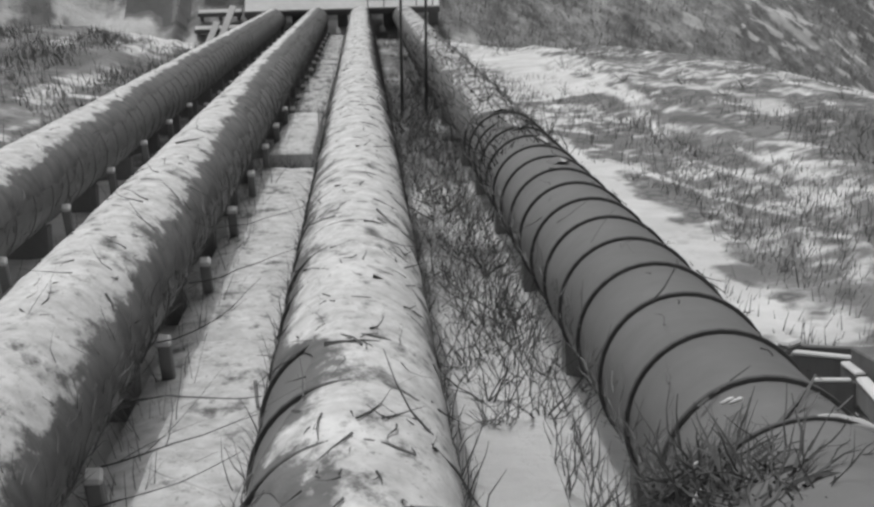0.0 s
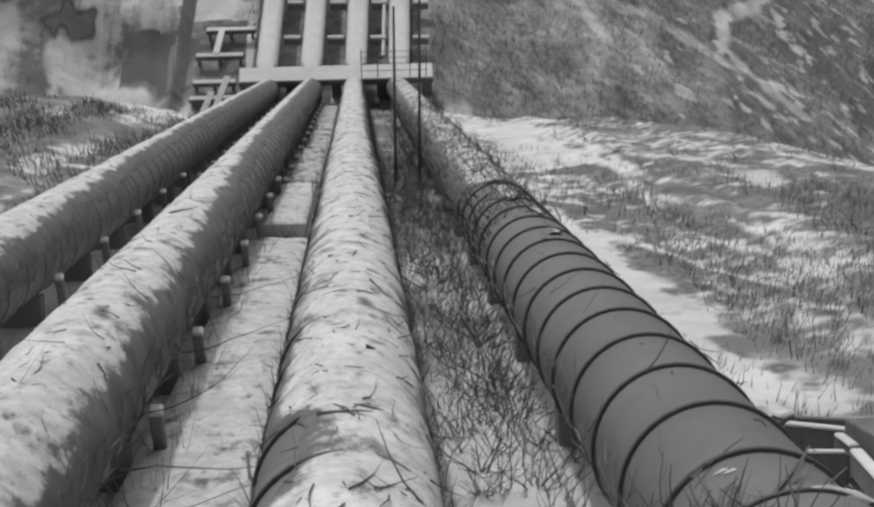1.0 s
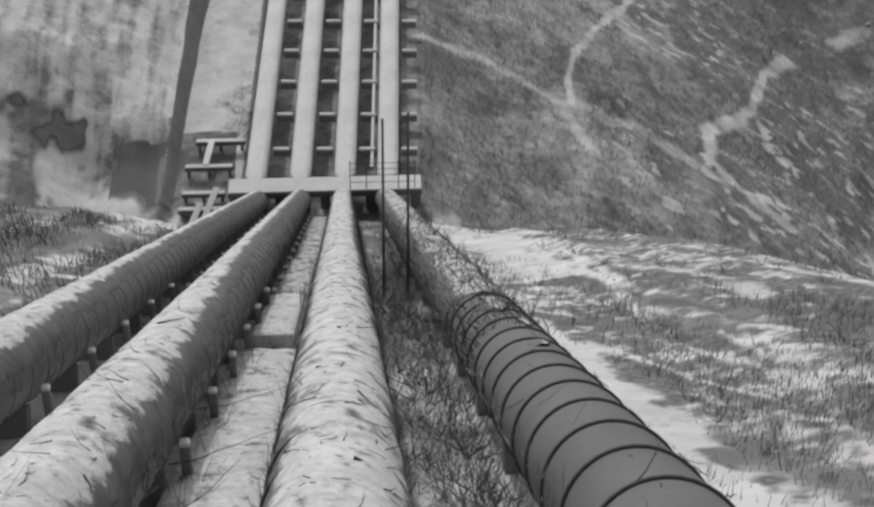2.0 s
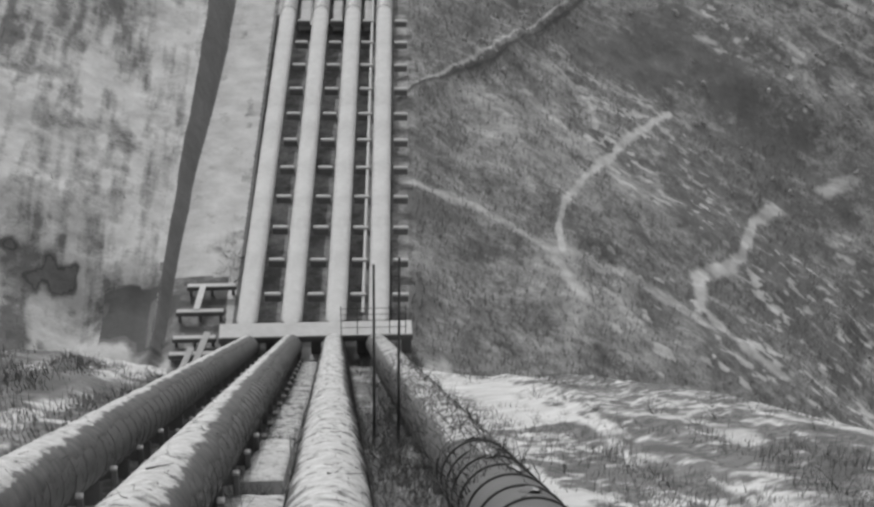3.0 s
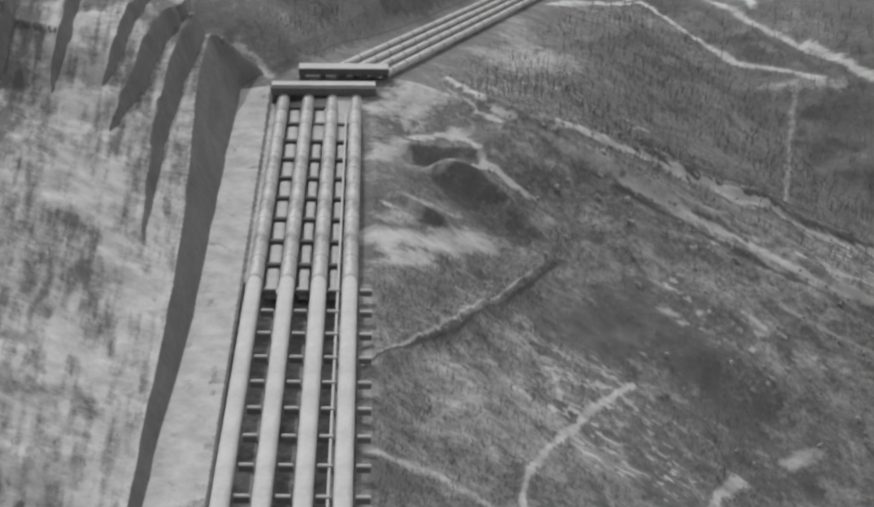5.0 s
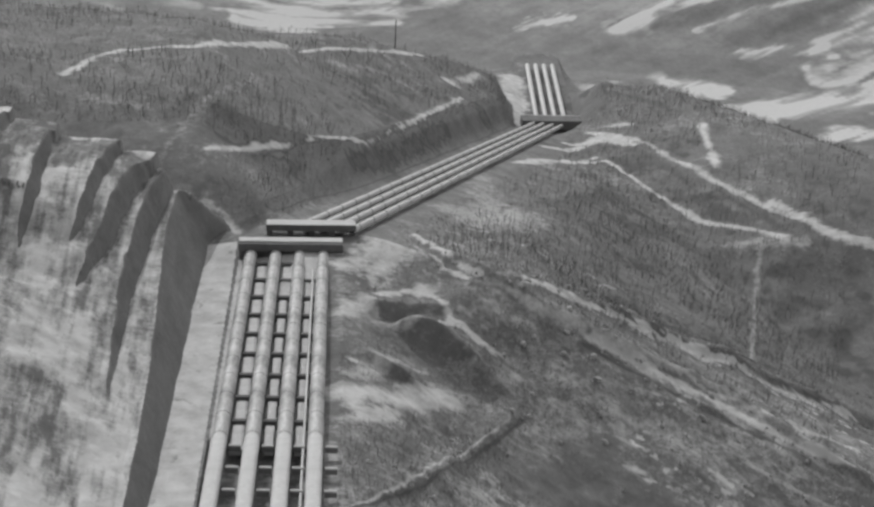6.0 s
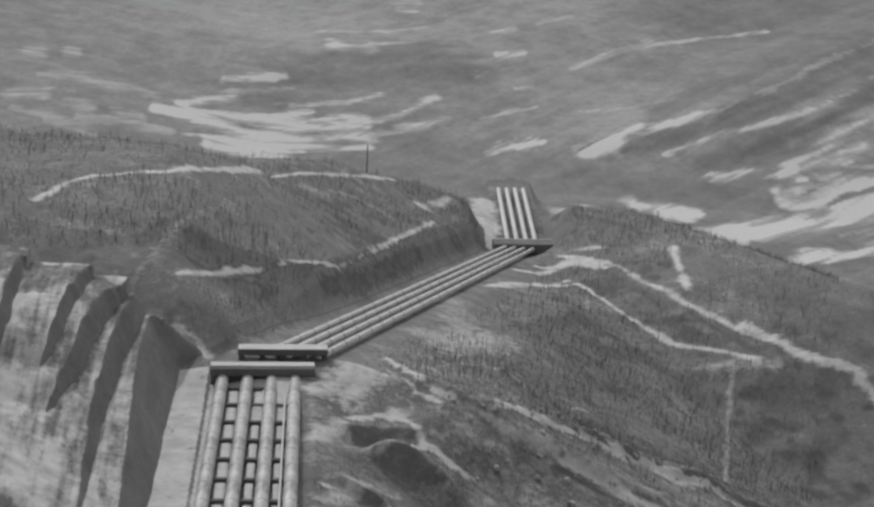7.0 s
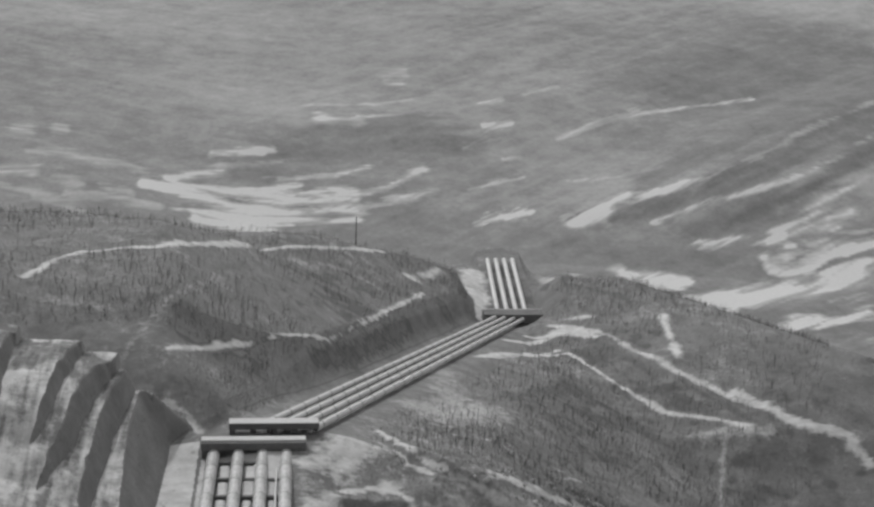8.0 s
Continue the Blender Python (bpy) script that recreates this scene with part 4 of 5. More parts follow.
DRIFTS = [drift_mesh(hw_, 2.95, 4.0 * n_) for n_, hw_ in enumerate((0.72, 0.55, 0.6))]
for yy in STATIONS + [191.5 + 6.85 * k for k in range(9)]:
    up = yy > 188
    st = thing("pipe_support", "concrete sill with snow packed between the pipes" if up else "concrete support with snow-topped cross beams between the pipes",
               "pipe support", "supports of the second stretch", (middle2(yy), yy, axis2(yy)))
    st.rotation_euler = (0, 0, radians(-2.2))
    spots = [lane(k, yy) for k in range(4)]
    for u in spots:
        part_mesh("cradle", CRADLE, st, (u, 0, 0))
    for n_, u in enumerate(((spots[0] + spots[1]) / 2, (spots[1] + spots[2]) / 2, (spots[2] + spots[3]) / 2, spots[3] + 1.8)):
        if up:
            if n_ < 3:
                part_mesh("sill", SILL, st, (u, 0, 0))
                part_mesh("snow", DRIFTS[n_], st, (u, -3.42, 0))
                for sx in (-0.84, 0.84):
                    part_mesh("rail", RAIL, st, (u + sx, -3.42, 0))
        else:
            bmo = part_mesh("beam", BEAM, st, (u, 0, 0))
            part_mesh("snow", BEAM_SNOW, bmo)

# a thin conduit beside the fourth pipe
conduit = thing("conduit", "thin pale conduit pipe laid along the trench", "pipe")
conduit.matrix_world = frame_of((middle2(126) + 4.02, 126, axis2(126) - 0.1), (middle2(248) + 4.3, 248, axis2(248) - 0.1))
part("tube", tube(122, 0.16, 10, 30), PALE_STEEL, conduit)


# ---- timber work beside the first block ----
def beam_between(name, p0, p1, w, h, material, parent, snow=0.0):
    mm = frame_of(p0, p1)
    bm = bmesh.new()
    box(bm, -w / 2, w / 2, 0, (Vector(p1) - Vector(p0)).length, -h, 0, bevel=0.02)
    bmesh.ops.transform(bm, matrix=mm, verts=bm.verts)
    ob = part(name, bm, material, parent)
    if snow:
        bm = bmesh.new()
        box(bm, -w / 2 - 0.02, w / 2 + 0.02, 0.05, (Vector(p1) - Vector(p0)).length - 0.05, 0, snow, bevel=snow * 0.4)
        bmesh.ops.transform(bm, matrix=mm, verts=bm.verts)
        part("snow", bm, SNOW, ob)
    return ob


def ground_at(x, y):
    return float(ground_z(np.array([x]), np.array([y]))[0])


trestle = thing("timber_trestle", "weathered timber trestle with snow on its beams", "trestle")
for yy, zz, x0, x1 in ((121.4, -95.0, -13.6, -9.9), (123.4, -94.9, -13.4, -9.8), (127.0, -94.9, -13.3, -9.3), (131.0, -95.2, -12.6, -8.4)):
    beam_between("beam", (x0, yy, zz), (x1, yy, zz), 0.45, 0.35, TIMBER, trestle, 0.12)
    for xx in (x0 + 0.3, (x0 + x1) / 2, x1 - 0.3):
        g0 = ground_at(xx, yy) - 0.3
        if g0 < zz - 0.4:
            bm = bmesh.new()
            box(bm, xx - 0.13, xx + 0.13, yy - 0.13, yy + 0.13, g0, zz - 0.34, bevel=0.02)
            part("post", bm, TIMBER, trestle)
beam_between("rail", (-11.6, 127, -94.8), (-11.2, 131, -95.1), 0.5, 0.2, TIMBER, trestle, 0.1)
for p0, p1 in (((-12.9, 117.6, -95.2), (-11.7, 121.4, -94.3)), ((-11.7, 118.2, -94.7), (-10.4, 122.5, -93.6))):
    pl = thing("plank", "pale snow-dusted plank leaning beside the concrete block", "plank", "leaning planks")
    beam_between("board", p0, p1, 0.5, 0.12, PALE, pl, 0.05)

# ---- railing and posts on the first block ----
railing = thing("railing", "thin iron railing on the concrete block", "railing")
for k in range(5):
    xx = 0.4 + k * 1.3
    beam_between("post", (xx, 121.5, -93.5), (xx, 121.52, -90.6), 0.07, 0.07, BAND, railing)
for zz in (-92.7, -92.0, -91.4, -90.8):
    beam_between("rail", (0.3, 121.5, zz), (5.7, 121.5, zz), 0.05, 0.05, BAND, railing)


def pole(name, x, y, tall, radius, label, group=""):
    g = ground_at(x, y) - 0.4
    p = thing(name, label, "pole", group, (x, y, g))
    bm = bmesh.new()
    bmesh.ops.create_cone(bm, segments=8, radius1=radius, radius2=radius * 0.7, depth=tall, cap_ends=True, matrix=Matrix.Translation((0, 0, tall / 2)))
    part("shaft", bm, TWIG, p)
    return p


pole("pole", 1.35, 54.0, 8.6, 0.06, "slender dark pole standing between the pipes", "poles between the pipes")
pole("pole", 2.25, 54.0, 8.9, 0.06, "slender dark pole standing between the pipes", "poles between the pipes")
pole("pole", 33.5, 473.0, 8.0, 0.18, "dark telegraph pole on the crest of the hill")


# ---- dry bushes, twigs and brush ----
def limb(bm, p, d, length, radius, rng, curl=0.35, segs=4, fork=0.0):
    """A tapered, crooked twig; may fork."""
    rings = []
    p, d = Vector(p), Vector(d).normalized()
    for i in range(segs + 1):
        r_ = radius * (1 - 0.8 * i / segs)
        side = d.orthogonal().normalized()
        up = d.cross(side)
        rings.append([bm.verts.new(p + (side * math.cos(q) + up * math.sin(q)) * r_) for q in (0, 2.1, 4.2)])
        if fork and i and rng.random() < fork:
            limb(bm, p, d + Vector((rng.uniform(-1, 1), rng.uniform(-1, 1), rng.uniform(-0.3, 0.8))) * 0.8, length * 0.45, r_ * 0.6, rng, curl, 3)
        p = p + d * (length / segs)
        d = (d + Vector((rng.uniform(-1, 1), rng.uniform(-1, 1), rng.uniform(-1, 1))) * curl).normalized()
    for r0, r1 in zip(rings, rings[1:]):
        for k in range(3):
            bm.faces.new((r0[k], r0[(k + 1) % 3], r1[(k + 1) % 3], r1[k]))


def bush_mesh(seed, stems, tall, spread, thick, material, fork=0.5):
    rng = random.Random(seed)
    bm = bmesh.new()
    for _ in range(stems):
        a_ = rng.uniform(0, 6.28)
        limb(bm, (rng.uniform(-0.15, 0.15), rng.uniform(-0.15, 0.15), -0.08), (math.cos(a_) * spread, math.sin(a_) * spread, 1), tall * rng.uniform(0.5, 1.1), thick * rng.uniform(0.6, 1.2), rng, 0.3, 5, fork)
    return mesh_of("dry_bush", bm, material)


BUSHES = [bush_mesh(k, 9, 1.0, 0.9, 0.014, TWIG) for k in range(3)] + [bush_mesh(10 + k, 16, 0.7, 0.7, 0.009, STRAW, 0.25) for k in range(3)]
rng = random.Random(21)


def bush(x, y, k, size):
    ob = new("dry_bush" if k < 3 else "dry_grass_tuft", BUSHES[k])
    ob.location, ob.rotation_euler, ob.scale = (x, y, ground_at(x, y)), (0, 0, rng.uniform(0, 6.28)), (size, size, size)
    if k < 3:
        tagged(ob, "leafless dark dry bush in the snow between pipes", "bush", "dry bushes")
    else:
        tagged(ob, "pale dry grass tuft standing in the snow", "grass", "dry grass tufts")


for i in range(70):
    yy = 15 + 96 * (i / 70) ** 1.6
    bush(rng.uniform(1.15, 2.75), yy, rng.choice((0, 1, 2, 0, 1, 2, 3, 4)), rng.uniform(0.6, 1.3))
for i in range(75):
    yy = 17 + 56 * rng.random() ** 1.3
    bush(rng.uniform(1.0, 2.6), yy, rng.choice((0, 1, 2, 3)), rng.uniform(0.5, 1.1))
for i in range(22):
    yy = 20 + 90 * rng.random()
    bush(-rng.uniform(8.9, 14), yy, rng.randrange(6), rng.uniform(0.6, 1.2))
for i in range(60):
    yy = 17 + 85 * rng.random()
    bush(4.9 + (yy * 0.24) * rng.random() ** 0.8, yy, rng.randrange(6), rng.uniform(0.5, 1.1))
for i in range(16):
    bush(rng.uniform(-2.9, -1.3), (47.4 + 3.0 * rng.random() if i % 2 else rng.uniform(65.2, 67.6)) * 0.807, rng.randrange(3), rng.uniform(0.5, 0.9))


for i in range(11):
    bush(rng.uniform(-10.3, -8.3), rng.uniform(133, 140), rng.randrange(3), rng.uniform(1.1, 1.8))


def branch(p0, p1, radius, seed, label="dark dead branch lying in the snow", group="dead branches"):
    r_ = random.Random(seed)
    bm = bmesh.new()
    d = Vector(p1) - Vector(p0)
    limb(bm, (0, 0, 0), d, d.length, radius, r_, 0.10, 6, 0.12)
    ob = new("branch", mesh_of("branch", bm, TWIG))
    ob.location = p0
    return tagged(ob, label, "branch", group)


def on_pipe(k, s_, deg, h=0.07):
    """A place on the skin of a pipe of the first slope, s_ metres down from the eye, deg from its crown."""
    mm = frame_of(on1(SPOTS1[k], 0), on1(SPOTS1[k], 1))
    rr = RADIUS + h
    return mm @ Vector((rr * math.sin(radians(deg)), s_, rr * math.cos(radians(deg))))


# branches that lie across the pipes
for k, s_, d0, d1, slide, thick in ((2, 21.0, 15, 62, 0.9, 0.028), (2, 17.2, -15, 16, 0.1, 0.03), (2, 19.8, -60, -22, -0.3, 0.02), (2, 30.0, -20, 25, 0.4, 0.02),
                                    (2, 36.0, 0, 45, 1.6, 0.02), (2, 27.0, 20, 50, -1.2, 0.02), (2, 15.0, -30, 40, -0.5, 0.015),
                                    (1, 21.5, -50, -20, 0.2, 0.025), (1, 26.0, -30, 40, -0.6, 0.015), (1, 38.0, -10, 12, 0.9, 0.03), (1, 19.5, 0, 50, -1.0, 0.014),
                                    (0, 42.0, -20, 20, 0.5, 0.02), (3, 13.4, -22, 28, 2.0, 0.03), (3, 13.0, -30, 34, 2.1, 0.035), (3, 15.0, -40, -5, 0.5, 0.02), (3, 23.0, -75, -10, 1.6, 0.012)):
    s_ -= 3.2
    branch(on_pipe(k, s_, d0), on_pipe(k, s_ + slide, d1, 0.1), thick, int(s_ * 10) + 32)

rng = random.Random(61)
for i in range(16):
    s_ = 9 + 26 * rng.random() ** 1.3
    x0, x1 = rng.uniform(-2.9, -2.0), rng.uniform(-1.7, -0.9)
    branch(on1(x0, s_ * 0.807, -1.12), on1(x1, (s_ + rng.uniform(-0.9, 0.9)) * 0.807, -1.0), rng.uniform(0.006, 0.014), 200 + i, "thin dark twig lying across the snowy walkway", "twigs on the walkway")

for i, (s_, lift, reach) in enumerate(((13.0, -0.3, -66), (14.6, -0.35, -58), (17.0, -0.25, -70), (20.5, -0.3, -62), (25.0, -0.3, -66), (31.0, -0.3, -60))):
    branch(on1(-2.76, s_ * 0.807, lift), on_pipe(2, s_ * 0.87 + rng.uniform(-0.5, 0.4), reach, 0.08), rng.uniform(0.011, 0.02), 260 + i, "long dark branch bridging the gap between two pipes", "twigs on the walkway")

# small litter on the pipes and on the snow, too fine to count
bm = bmesh.new()
rng = random.Random(33)
for _ in range(620):
    k = rng.choice((0, 1, 1, 2, 2, 2, 3))
    s_ = 8.8 + 120 * rng.random() ** 2.0
    deg = rng.uniform(-50, 60)
    p = on_pipe(k, s_, deg, 0.06)
    d = on_pipe(k, s_ + rng.uniform(-0.9, 0.9), deg + rng.uniform(-25, 25), 0.09) - p
    limb(bm, p, d, 0.12 + 0.8 * rng.random() ** 2, rng.uniform(0.004, 0.016), rng, 0.3, 3, 0.25)
tagged(new("twig_litter", mesh_of("twig_litter", bm, TWIG)), "fine dark twigs scattered over the snowy pipes", "twigs", kind="stuff")

# brush on the hillsides: short upright stems
rng_n = np.random.default_rng(5)
N = 60000
rad = np.sqrt(rng_n.uniform(110 ** 2, 520 ** 2, N * 2))
rad = np.where(rng_n.random(N * 2) < 0.45, rng_n.uniform(118, 300, N * 2), rad)
ang = np.radians(rng_n.uniform(-13, 22, N * 2))
bx, by = rad * np.sin(ang), rad * np.cos(ang)
bu = bx - middle2(by)
d3 = near_line(bx, by, LINE3)[0]
d4 = near_line(bx, by, LINE4)[0]
bz = ground_z(bx, by)
keep = ~((np.abs(bu + 2.5) < 10.6) & (by > 116) & (by < 262)) & (d3 > 9) & (d4 > 10) & (by > brow(bx) + 6)
keep &= snow_cover(bx, by, bz, np.zeros_like(bx)) < 0.35 + 0.3 * rng_n.random(N * 2)
keep &= ~((bu < -11) & (by < 290) & (rng_n.random(N * 2) < 0.85))
keep &= fbm(bx, by, 16, 77) > rng_n.uniform(-1.2, 0.2, N * 2)
bx, by, bz = bx[keep][:N], by[keep][:N], bz[keep][:N]
n = len(bx)
tall = rng_n.uniform(0.3, 1.0, n)
wid = rng_n.uniform(0.015, 0.045, n)
lean = rng_n.normal(0, 0.18, (n, 2))
co = np.zeros((n, 4, 3))
for k, (cx, cy) in enumerate(((1, 0), (-0.5, 0.87), (-0.5, -0.87))):
    co[:, k] = np.stack([bx + cx * wid, by + cy * wid, bz - 0.1], -1)
co[:, 3] = np.stack([bx + lean[:, 0] * tall, by + lean[:, 1] * tall, bz + tall], -1)
idx = np.arange(n)[:, None] * 4
tris = np.concatenate([idx + np.array([[0, 1, 3]]), idx + np.array([[1, 2, 3]]), idx + np.array([[2, 0, 3]])], 0)
me = bpy.data.meshes.new("hill_brush")
me.from_pydata(co.reshape(-1, 3).tolist(), [], tris.tolist())
me.materials.append(plain("brush", 0.08, 0.20, 0.4))
tagged(new("hill_brush", me), "dry leafless brush covering the hillsides", "brush", kind="stuff")

# dry grass and stalks that crowd the flanks of the near pipes
bm = bmesh.new()
rng = random.Random(55)
for _ in range(2600):
    k, sgn = rng.choice(((0, 1), (0, -1), (1, 1), (1, 1), (1, 1), (2, 1), (2, 1), (2, -1), (3, -1), (3, -1), (3, -1), (3, 1)))
    s_ = (13 if k == 3 or (k, sgn) == (2, 1) else 7) + 106 * rng.random() ** 1.6
    mm = frame_of(on1(SPOTS1[k], 0), on1(SPOTS1[k], 1))
    p = mm @ Vector((sgn * rng.uniform(0.75, 1.25), s_, -1.35))
    limb(bm, p, (sgn * rng.uniform(-0.5, 0.4), rng.uniform(-0.4, 0.4), 1.0), rng.uniform(0.4, 1.35), rng.uniform(0.006, 0.014), rng, 0.22, 4)
# a thicket between the last two pipes
for _ in range(1100):
    s_ = 23 + 60 * rng.random() ** 1.3
    mm = frame_of(on1(1.5, 0), on1(1.5, 1))
    p = mm @ Vector((rng.uniform(-0.55, 0.75), s_, -1.5))
    limb(bm, p, (rng.uniform(-0.7, 0.7), rng.uniform(-0.5, 0.5), 1.0), rng.uniform(0.5, 1.5), rng.uniform(0.006, 0.015), rng, 0.3, 4, 0.12)
# withered creepers that hang on the shaded flanks
for _ in range(5200):
    k, lo, hi = rng.choice(((0, 70, 125), (1, 66, 125), (1, 66, 125), (2, 84, 130), (2, -112, -72), (3, -120, -78)))
    s_ = 6 + 100 * rng.random() ** 1.6
    deg = rng.uniform(lo, hi)
    p = on_pipe(k, s_, deg, 0.02)
    q = on_pipe(k, s_ + rng.uniform(-0.8, 0.8), deg - math.copysign(rng.uniform(8, 45), deg), rng.uniform(0.04, 0.2))
    limb(bm, p, q - p, rng.uniform(0.15, 0.6), rng.uniform(0.005, 0.013), rng, 0.35, 3)
tagged(new("dry_stalks", mesh_of("dry_stalks", bm, plain("stalks", 0.12, 0.28, 3.0))), "dry grass stalks crowding along the pipes", "dry grass", kind="stuff")

# ---- beside the bare pipe: a collar, a heap of brush, a broken crate ----
collar = thing("pipe_collar", "wide grey steel collar with snow on its lip", "pipe collar")
collar.matrix_world = frame_of(on1(SPOTS1[3], 0), on1(SPOTS1[3], 1))
bm = tube(2.3, RADIUS + 0.09, 44, 2)
bmesh.ops.translate(bm, vec=(0, 8.0, 0), verts=bm.verts)
part("sleeve", bm, STEEL, collar)
bm = tube(0.10, RADIUS + 0.11, 30, 3, -8, 75, 0.03, 3, 8, 0.04)
bmesh.ops.translate(bm, vec=(0, 10.26, 0), verts=bm.verts)
part("snow_lip", bm, SNOW, collar, "rim of snow on the lip")
lip = band_mesh(RADIUS + 0.09, 0.05, 0.03)
part_mesh("lip", lip, collar, (0, 10.3, 0))

rng = random.Random(8)
bm = bmesh.new()
for _ in range(620):
    w_ = rng.random()
    p = on_pipe(3, 9.0 + 3.0 * w_ + rng.uniform(-0.5, 0.35), -22 - 75 * w_ + rng.uniform(-14, 10), rng.uniform(0.02, 0.16))
    d = Vector((rng.uniform(-0.4, 1.0), rng.uniform(-0.6, 1.0), rng.uniform(-0.5, 0.4)))
    limb(bm, p, d, rng.uniform(0.2, 0.65), rng.uniform(0.006, 0.02), rng, 0.35, 4, 0.1)
for s0_, d0_, s1_, d1_, r_ in ((9.3, -62, 11.5, 16, 0.05), (9.0, -50, 11.0, 10, 0.042), (10.2, -48, 10.9, -24, 0.03), (9.6, -70, 10.8, -20, 0.03)):
    p, q = on_pipe(3, s0_, d0_, 0.06), on_pipe(3, s1_, d1_, 0.16)
    limb(bm, p, q - p, (q - p).length, r_, rng, 0.03, 5)
tagged(new("brush_heap", mesh_of("brush_heap", bm, TWIG)), "heap of dark dead brushwood on the bare pipe", "brushwood", kind="stuff")
for i in range(4):
    bm = bmesh.new()
    deg = rng.uniform(-70, -15)
    p = on_pipe(3, 10.0 + rng.uniform(0, 1.4), deg, 0.12)
    g = bmesh.ops.create_icosphere(bm, subdivisions=2, radius=1.0)
    for v in bm.verts:
        v.co *= 1 + 0.35 * noise.noise(v.co * 1.5 + Vector((i * 3, 0, 0)))
        v.co = Vector((v.co.x * 0.07, v.co.y * 0.03, v.co.z * 0.018))
    for f_ in bm.faces:
        f_.smooth = True
    ob = new("snow_clump", mesh_of("snow_clump", bm, SNOW))
    ob.matrix_world = Matrix.Translation(p) @ frame_of(on1(SPOTS1[3], 0), on1(SPOTS1[3], 1)).to_3x3().to_4x4() @ pose(0, 0, 0, 0, deg, rng.uniform(-40, 40))
    tagged(ob, "small clump of snow caught in brushwood", "snow", "snow clumps")

crate = thing("broken_crate", "broken dark timber crate with snow along its boards", "crate")
CX, CS = 5.35, 19.4
mm = frame_of(on1(CX, CS * 0.807, -1.2), on1(CX, CS * 0.807 + 1, -1.2))
crate.matrix_world = mm
for x0, y0, x1, y1, z, w, h, sn in ((0.05, 1.35, 0.85, 0.75, 0.4, 0.10, 0.5, 0.05), (0.0, 0.05, 0.55, -0.05, 0.32, 0.08, 0.4, 0.04), (-0.05, 1.4, 0.25, 1.75, 0.45, 0.16, 0.3, 0.08),
                                    (0.6, 0.7, 0.62, -0.1, 0.38, 0.10, 0.4, 0.05), (0.6, -0.15, 0.42, -3.0, 0.35, 0.13, 0.3, 0.07), (0.25, 1.8, 1.0, 1.5, 0.42, 0.1, 0.45, 0.0), (0.85, 0.6, 1.0, -0.9, 0.62, 0.4, 0.6, 0.0)):
    beam_between("board", (x0, y0, z), (x1, y1, z), w, h, TIMBER, crate, sn)

# stalks standing on the open banks beside the pipes
rng_n = np.random.default_rng(9)
N = 60000
s_ = 12 + 120 * rng_n.random(N) ** 1.2
gy = s_ * 0.807
right_side = rng_n.random(N) < 0.62
gx = np.where(right_side, 4.8 + (3 + gy * 0.24) * rng_n.random(N), -8.7 - (4 + gy * 0.16) * rng_n.random(N))
clump = fbm(gx, gy * 0.2, 2.6, 97)
ok = (clump > rng_n.uniform(-0.1, 0.9, N) - 0.5 * (gx < 0)) & (gy < brow(gx) + 2)
gx, gy = gx[ok], gy[ok]
gz = ground_z(gx, gy)
n = len(gx)
tall = rng_n.uniform(0.1, 0.45, n) * rng_n.uniform(0.6, 1.3, n) * np.where(gx < 0, 1.9, 1.0)
wid = rng_n.uniform(0.005, 0.011, n) * (1 + gy / 60) * np.where(gx < 0, 1.4, 1.0)
lean = rng_n.normal(0, 0.22, (n, 2))
co = np.zeros((n, 4, 3))
for k, (cx, cy) in enumerate(((1, 0), (-0.5, 0.87), (-0.5, -0.87))):
    co[:, k] = np.stack([gx + cx * wid, gy + cy * wid, gz - 0.05], -1)
co[:, 3] = np.stack([gx + lean[:, 0] * tall, gy + lean[:, 1] * tall, gz + tall], -1)
idx = np.arange(n)[:, None] * 4
tris = np.concatenate([idx + np.array([[0, 1, 3]]), idx + np.array([[1, 2, 3]]), idx + np.array([[2, 0, 3]])], 0)
me = bpy.data.meshes.new("bank_grass")
me.from_pydata(co.reshape(-1, 3).tolist(), [], tris.tolist())
me.materials.append(plain("bank_stalks", 0.09, 0.24, 2.0))
tagged(new("bank_grass", me), "dry dark stalks standing in the snow of the banks", "dry grass", kind="stuff")

# brush that overgrows the farther part of the bare pipe
bm = bmesh.new()
rng = random.Random(71)
for _ in range(900):
    s_ = 33 + 60 * rng.random() ** 1.4
    deg = rng.uniform(-95, 15) if rng.random() < 0.75 else rng.uniform(15, 60)
    p = on_pipe(3, s_, deg, -0.02)
    limb(bm, p, (rng.uniform(-0.7, 0.5), rng.uniform(-0.5, 0.7), rng.uniform(0.2, 1.0)), rng.uniform(0.25, 0.8), rng.uniform(0.008, 0.018), rng, 0.35, 3, 0.1)
tagged(new("creeping_brush", mesh_of("creeping_brush", bm, plain("creeper", 0.05, 0.15, 3.0))), "dry brush creeping over the bare pipe", "brush", kind="stuff")

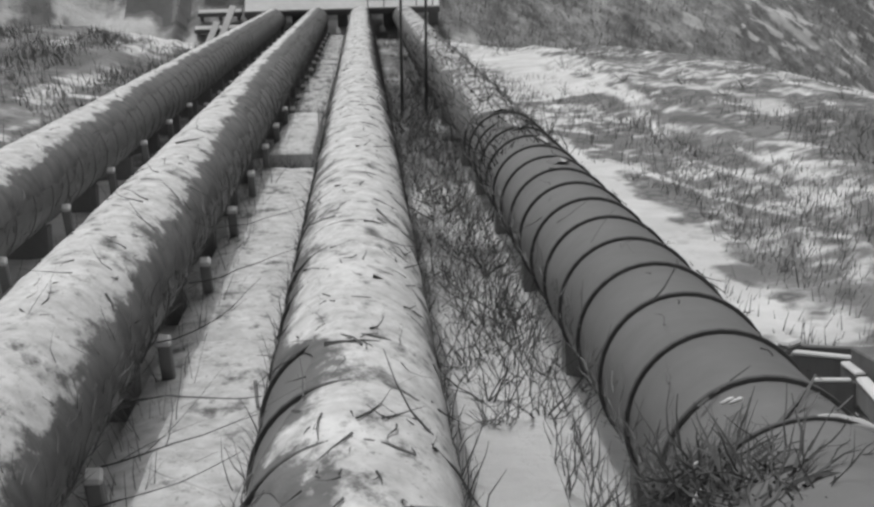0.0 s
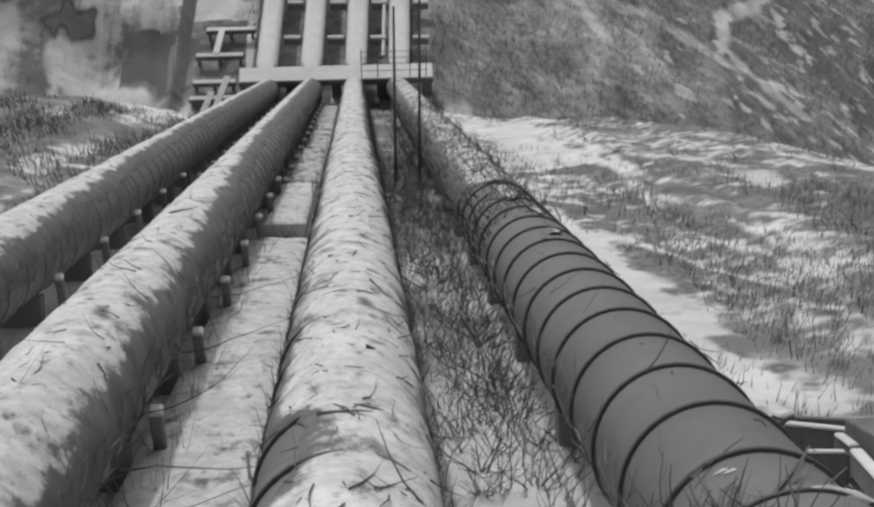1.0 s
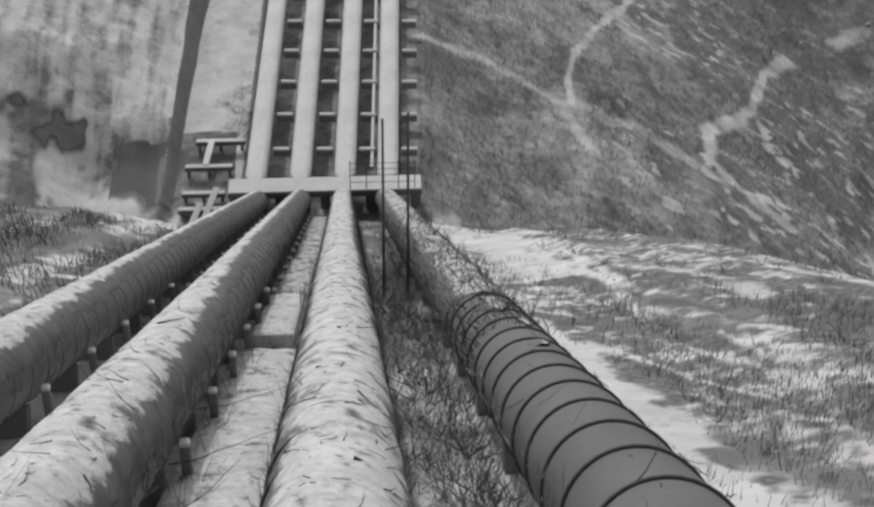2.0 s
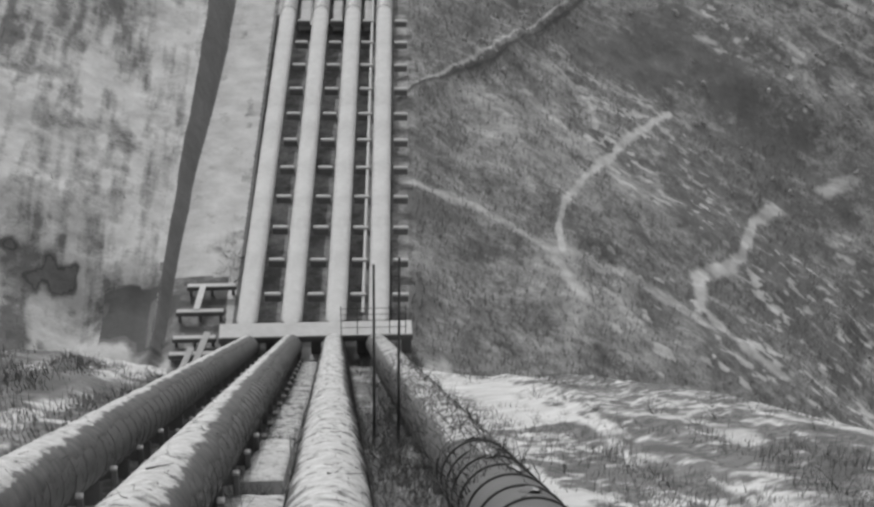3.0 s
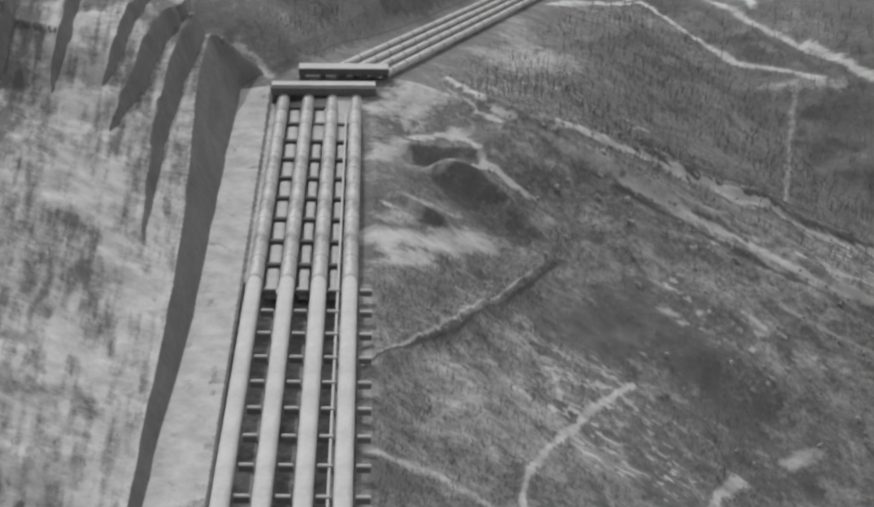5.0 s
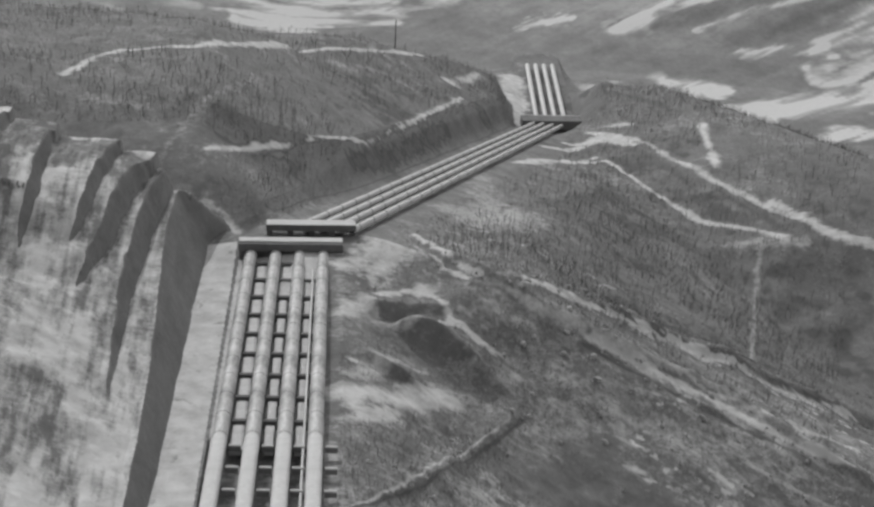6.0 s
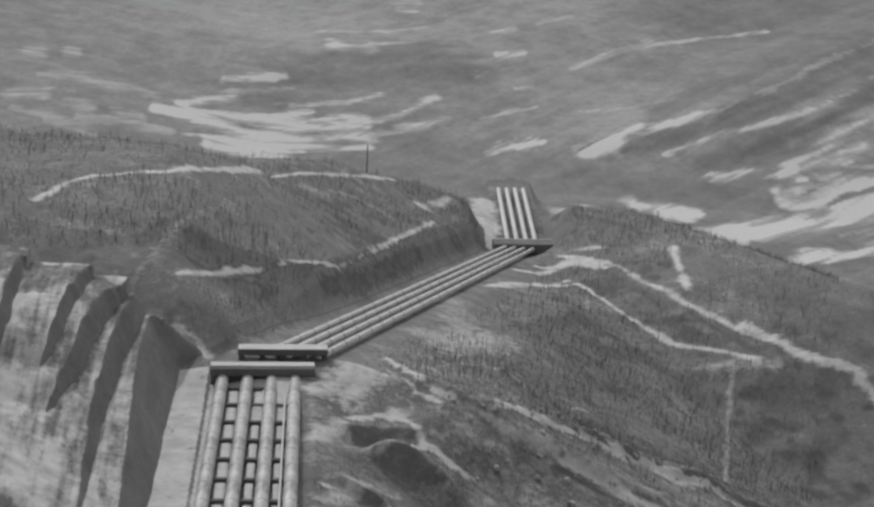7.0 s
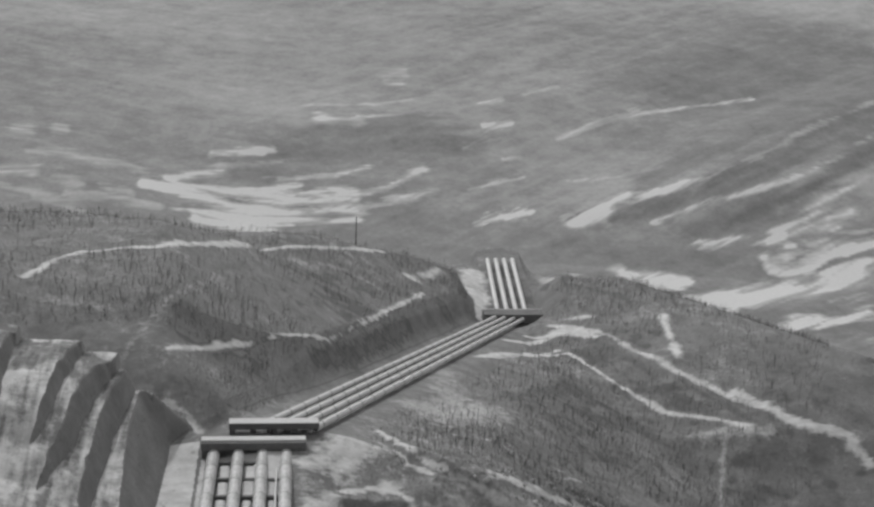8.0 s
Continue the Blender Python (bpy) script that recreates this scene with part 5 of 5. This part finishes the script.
# leafless saplings that stand on the hills, too many to count
rng_n = np.random.default_rng(12)
N = 26000
ang = np.radians(rng_n.uniform(-11, 19, N))
rad = np.sqrt(rng_n.uniform(262 ** 2, 520 ** 2, N))
tx, ty = rad * np.sin(ang), rad * np.cos(ang)
tz = ground_z(tx, ty)
cover_t = snow_cover(tx, ty, tz, np.zeros_like(tx))
ok = (near_line(tx, ty, LINE3)[0] > 13) & (near_line(tx, ty, LINE4)[0] > 12) & (cover_t < 0.55) & (fbm(tx, ty, 34, 78, 3) > rng_n.uniform(-0.9, 0.35, N))
ok &= ~((tx - middle2(ty) < -5) & (ty < 290)) & (tz > -175)
tx, ty, tz = tx[ok], ty[ok], tz[ok]
n = len(tx)
tall = rng_n.uniform(0.7, 2.7, n) * rng_n.uniform(0.5, 1.0, n)
wid = 0.025 + 0.016 * tall
parts_co, parts_tri = [], []


def spikes(bx_, by_, bz_, ex, ey, ez, w_):
    """Slim three-sided spikes from foot to tip."""
    k_ = len(bx_)
    c_ = np.zeros((k_, 4, 3))
    for q_, (cx_, cy_) in enumerate(((1, 0), (-0.5, 0.87), (-0.5, -0.87))):
        c_[:, q_] = np.stack([bx_ + cx_ * w_, by_ + cy_ * w_, bz_], -1)
    c_[:, 3] = np.stack([ex, ey, ez], -1)
    base_ = sum(len(v_) for v_ in parts_co)
    i_ = base_ + np.arange(k_)[:, None] * 4
    parts_co.append(c_.reshape(-1, 3))
    parts_tri.append(np.concatenate([i_ + np.array([[0, 1, 3]]), i_ + np.array([[1, 2, 3]]), i_ + np.array([[2, 0, 3]])], 0))


lean = rng_n.normal(0, 0.07, (n, 2))
spikes(tx, ty, tz - 0.15, tx + lean[:, 0] * tall, ty + lean[:, 1] * tall, tz + tall, wid)
for k in range(4):
    f_ = rng_n.uniform(0.25, 0.75, n)
    side_ = rng_n.uniform(0, 6.283, n)
    reach = tall * rng_n.uniform(0.12, 0.3, n)
    bx_, by_, bz_ = tx + lean[:, 0] * tall * f_, ty + lean[:, 1] * tall * f_, tz + tall * f_
    spikes(bx_, by_, bz_, bx_ + np.cos(side_) * reach, by_ + np.sin(side_) * reach, bz_ + reach * 1.5, wid * 0.55)
me = bpy.data.meshes.new("saplings")
me.from_pydata(np.concatenate(parts_co).tolist(), [], np.concatenate(parts_tri).tolist())
bark, nt, b = mat_nodes("sapling_bark")
geo = nt.nodes.new("ShaderNodeNewGeometry")
nt.links.new(ramp(nt, geo.outputs["Random Per Island"], [(0.0, 0.06), (0.5, 0.11), (0.75, 0.24), (1.0, 0.42)]), b.inputs["Base Color"])
me.materials.append(bark)
tagged(new("saplings", me), "thin leafless saplings scattered over the far hillsides", "saplings", kind="stuff")

# boulders rolled out along the dug banks and over the right flank
def boulder_mesh(seed):
    bm = bmesh.new()
    bmesh.ops.create_icosphere(bm, subdivisions=2, radius=1.0)
    for v in bm.verts:
        v.co *= 1 + 0.6 * noise.noise(v.co * 1.2 + Vector((seed * 5.3, 0, 0))) + 0.25 * noise.noise(v.co * 2.7 + Vector((0, seed * 3.1, 0)))
        v.co.z *= 0.7
    return mesh_of("boulder", bm, ROCK)


ROCK = plain("frosted_rock", 0.30, 0.72, 1.4, 0.9, vary=0.35)
BOULDERS = [boulder_mesh(k) for k in range(5)]
rng = random.Random(17)
for i in range(330):
    bank = BANKS[rng.choice((0, 0, 1, 1, 1, 2))][0]
    q = rng.randrange(len(bank) - 1)
    f_ = rng.random()
    px_ = bank[q][0] * (1 - f_) + bank[q + 1][0] * f_ + rng.gauss(0, 2.2)
    py_ = bank[q][1] * (1 - f_) + bank[q + 1][1] * f_ + rng.gauss(-1.0, 3.0)
    if i % 3 == 0:
        px_ = rng.uniform(30, 82)
        py_ = 238 - 45 * rng.random() ** 1.6
    if py_ > 275 or px_ - middle2(py_) < 11:
        continue
    size = 0.14 + 0.42 * rng.random() ** 2.6
    ob = new("boulder", BOULDERS[i % 5])
    ob.location, ob.rotation_euler, ob.scale = (px_, py_, ground_at(px_, py_) + 0.2 * size), (rng.uniform(0, 6), rng.uniform(0, 6), rng.uniform(0, 6)), (size, size * rng.uniform(0.7, 1.2), size)
    tagged(ob, "frosted grey boulder lying on the dug slope", "boulder", "boulders of the right flank")
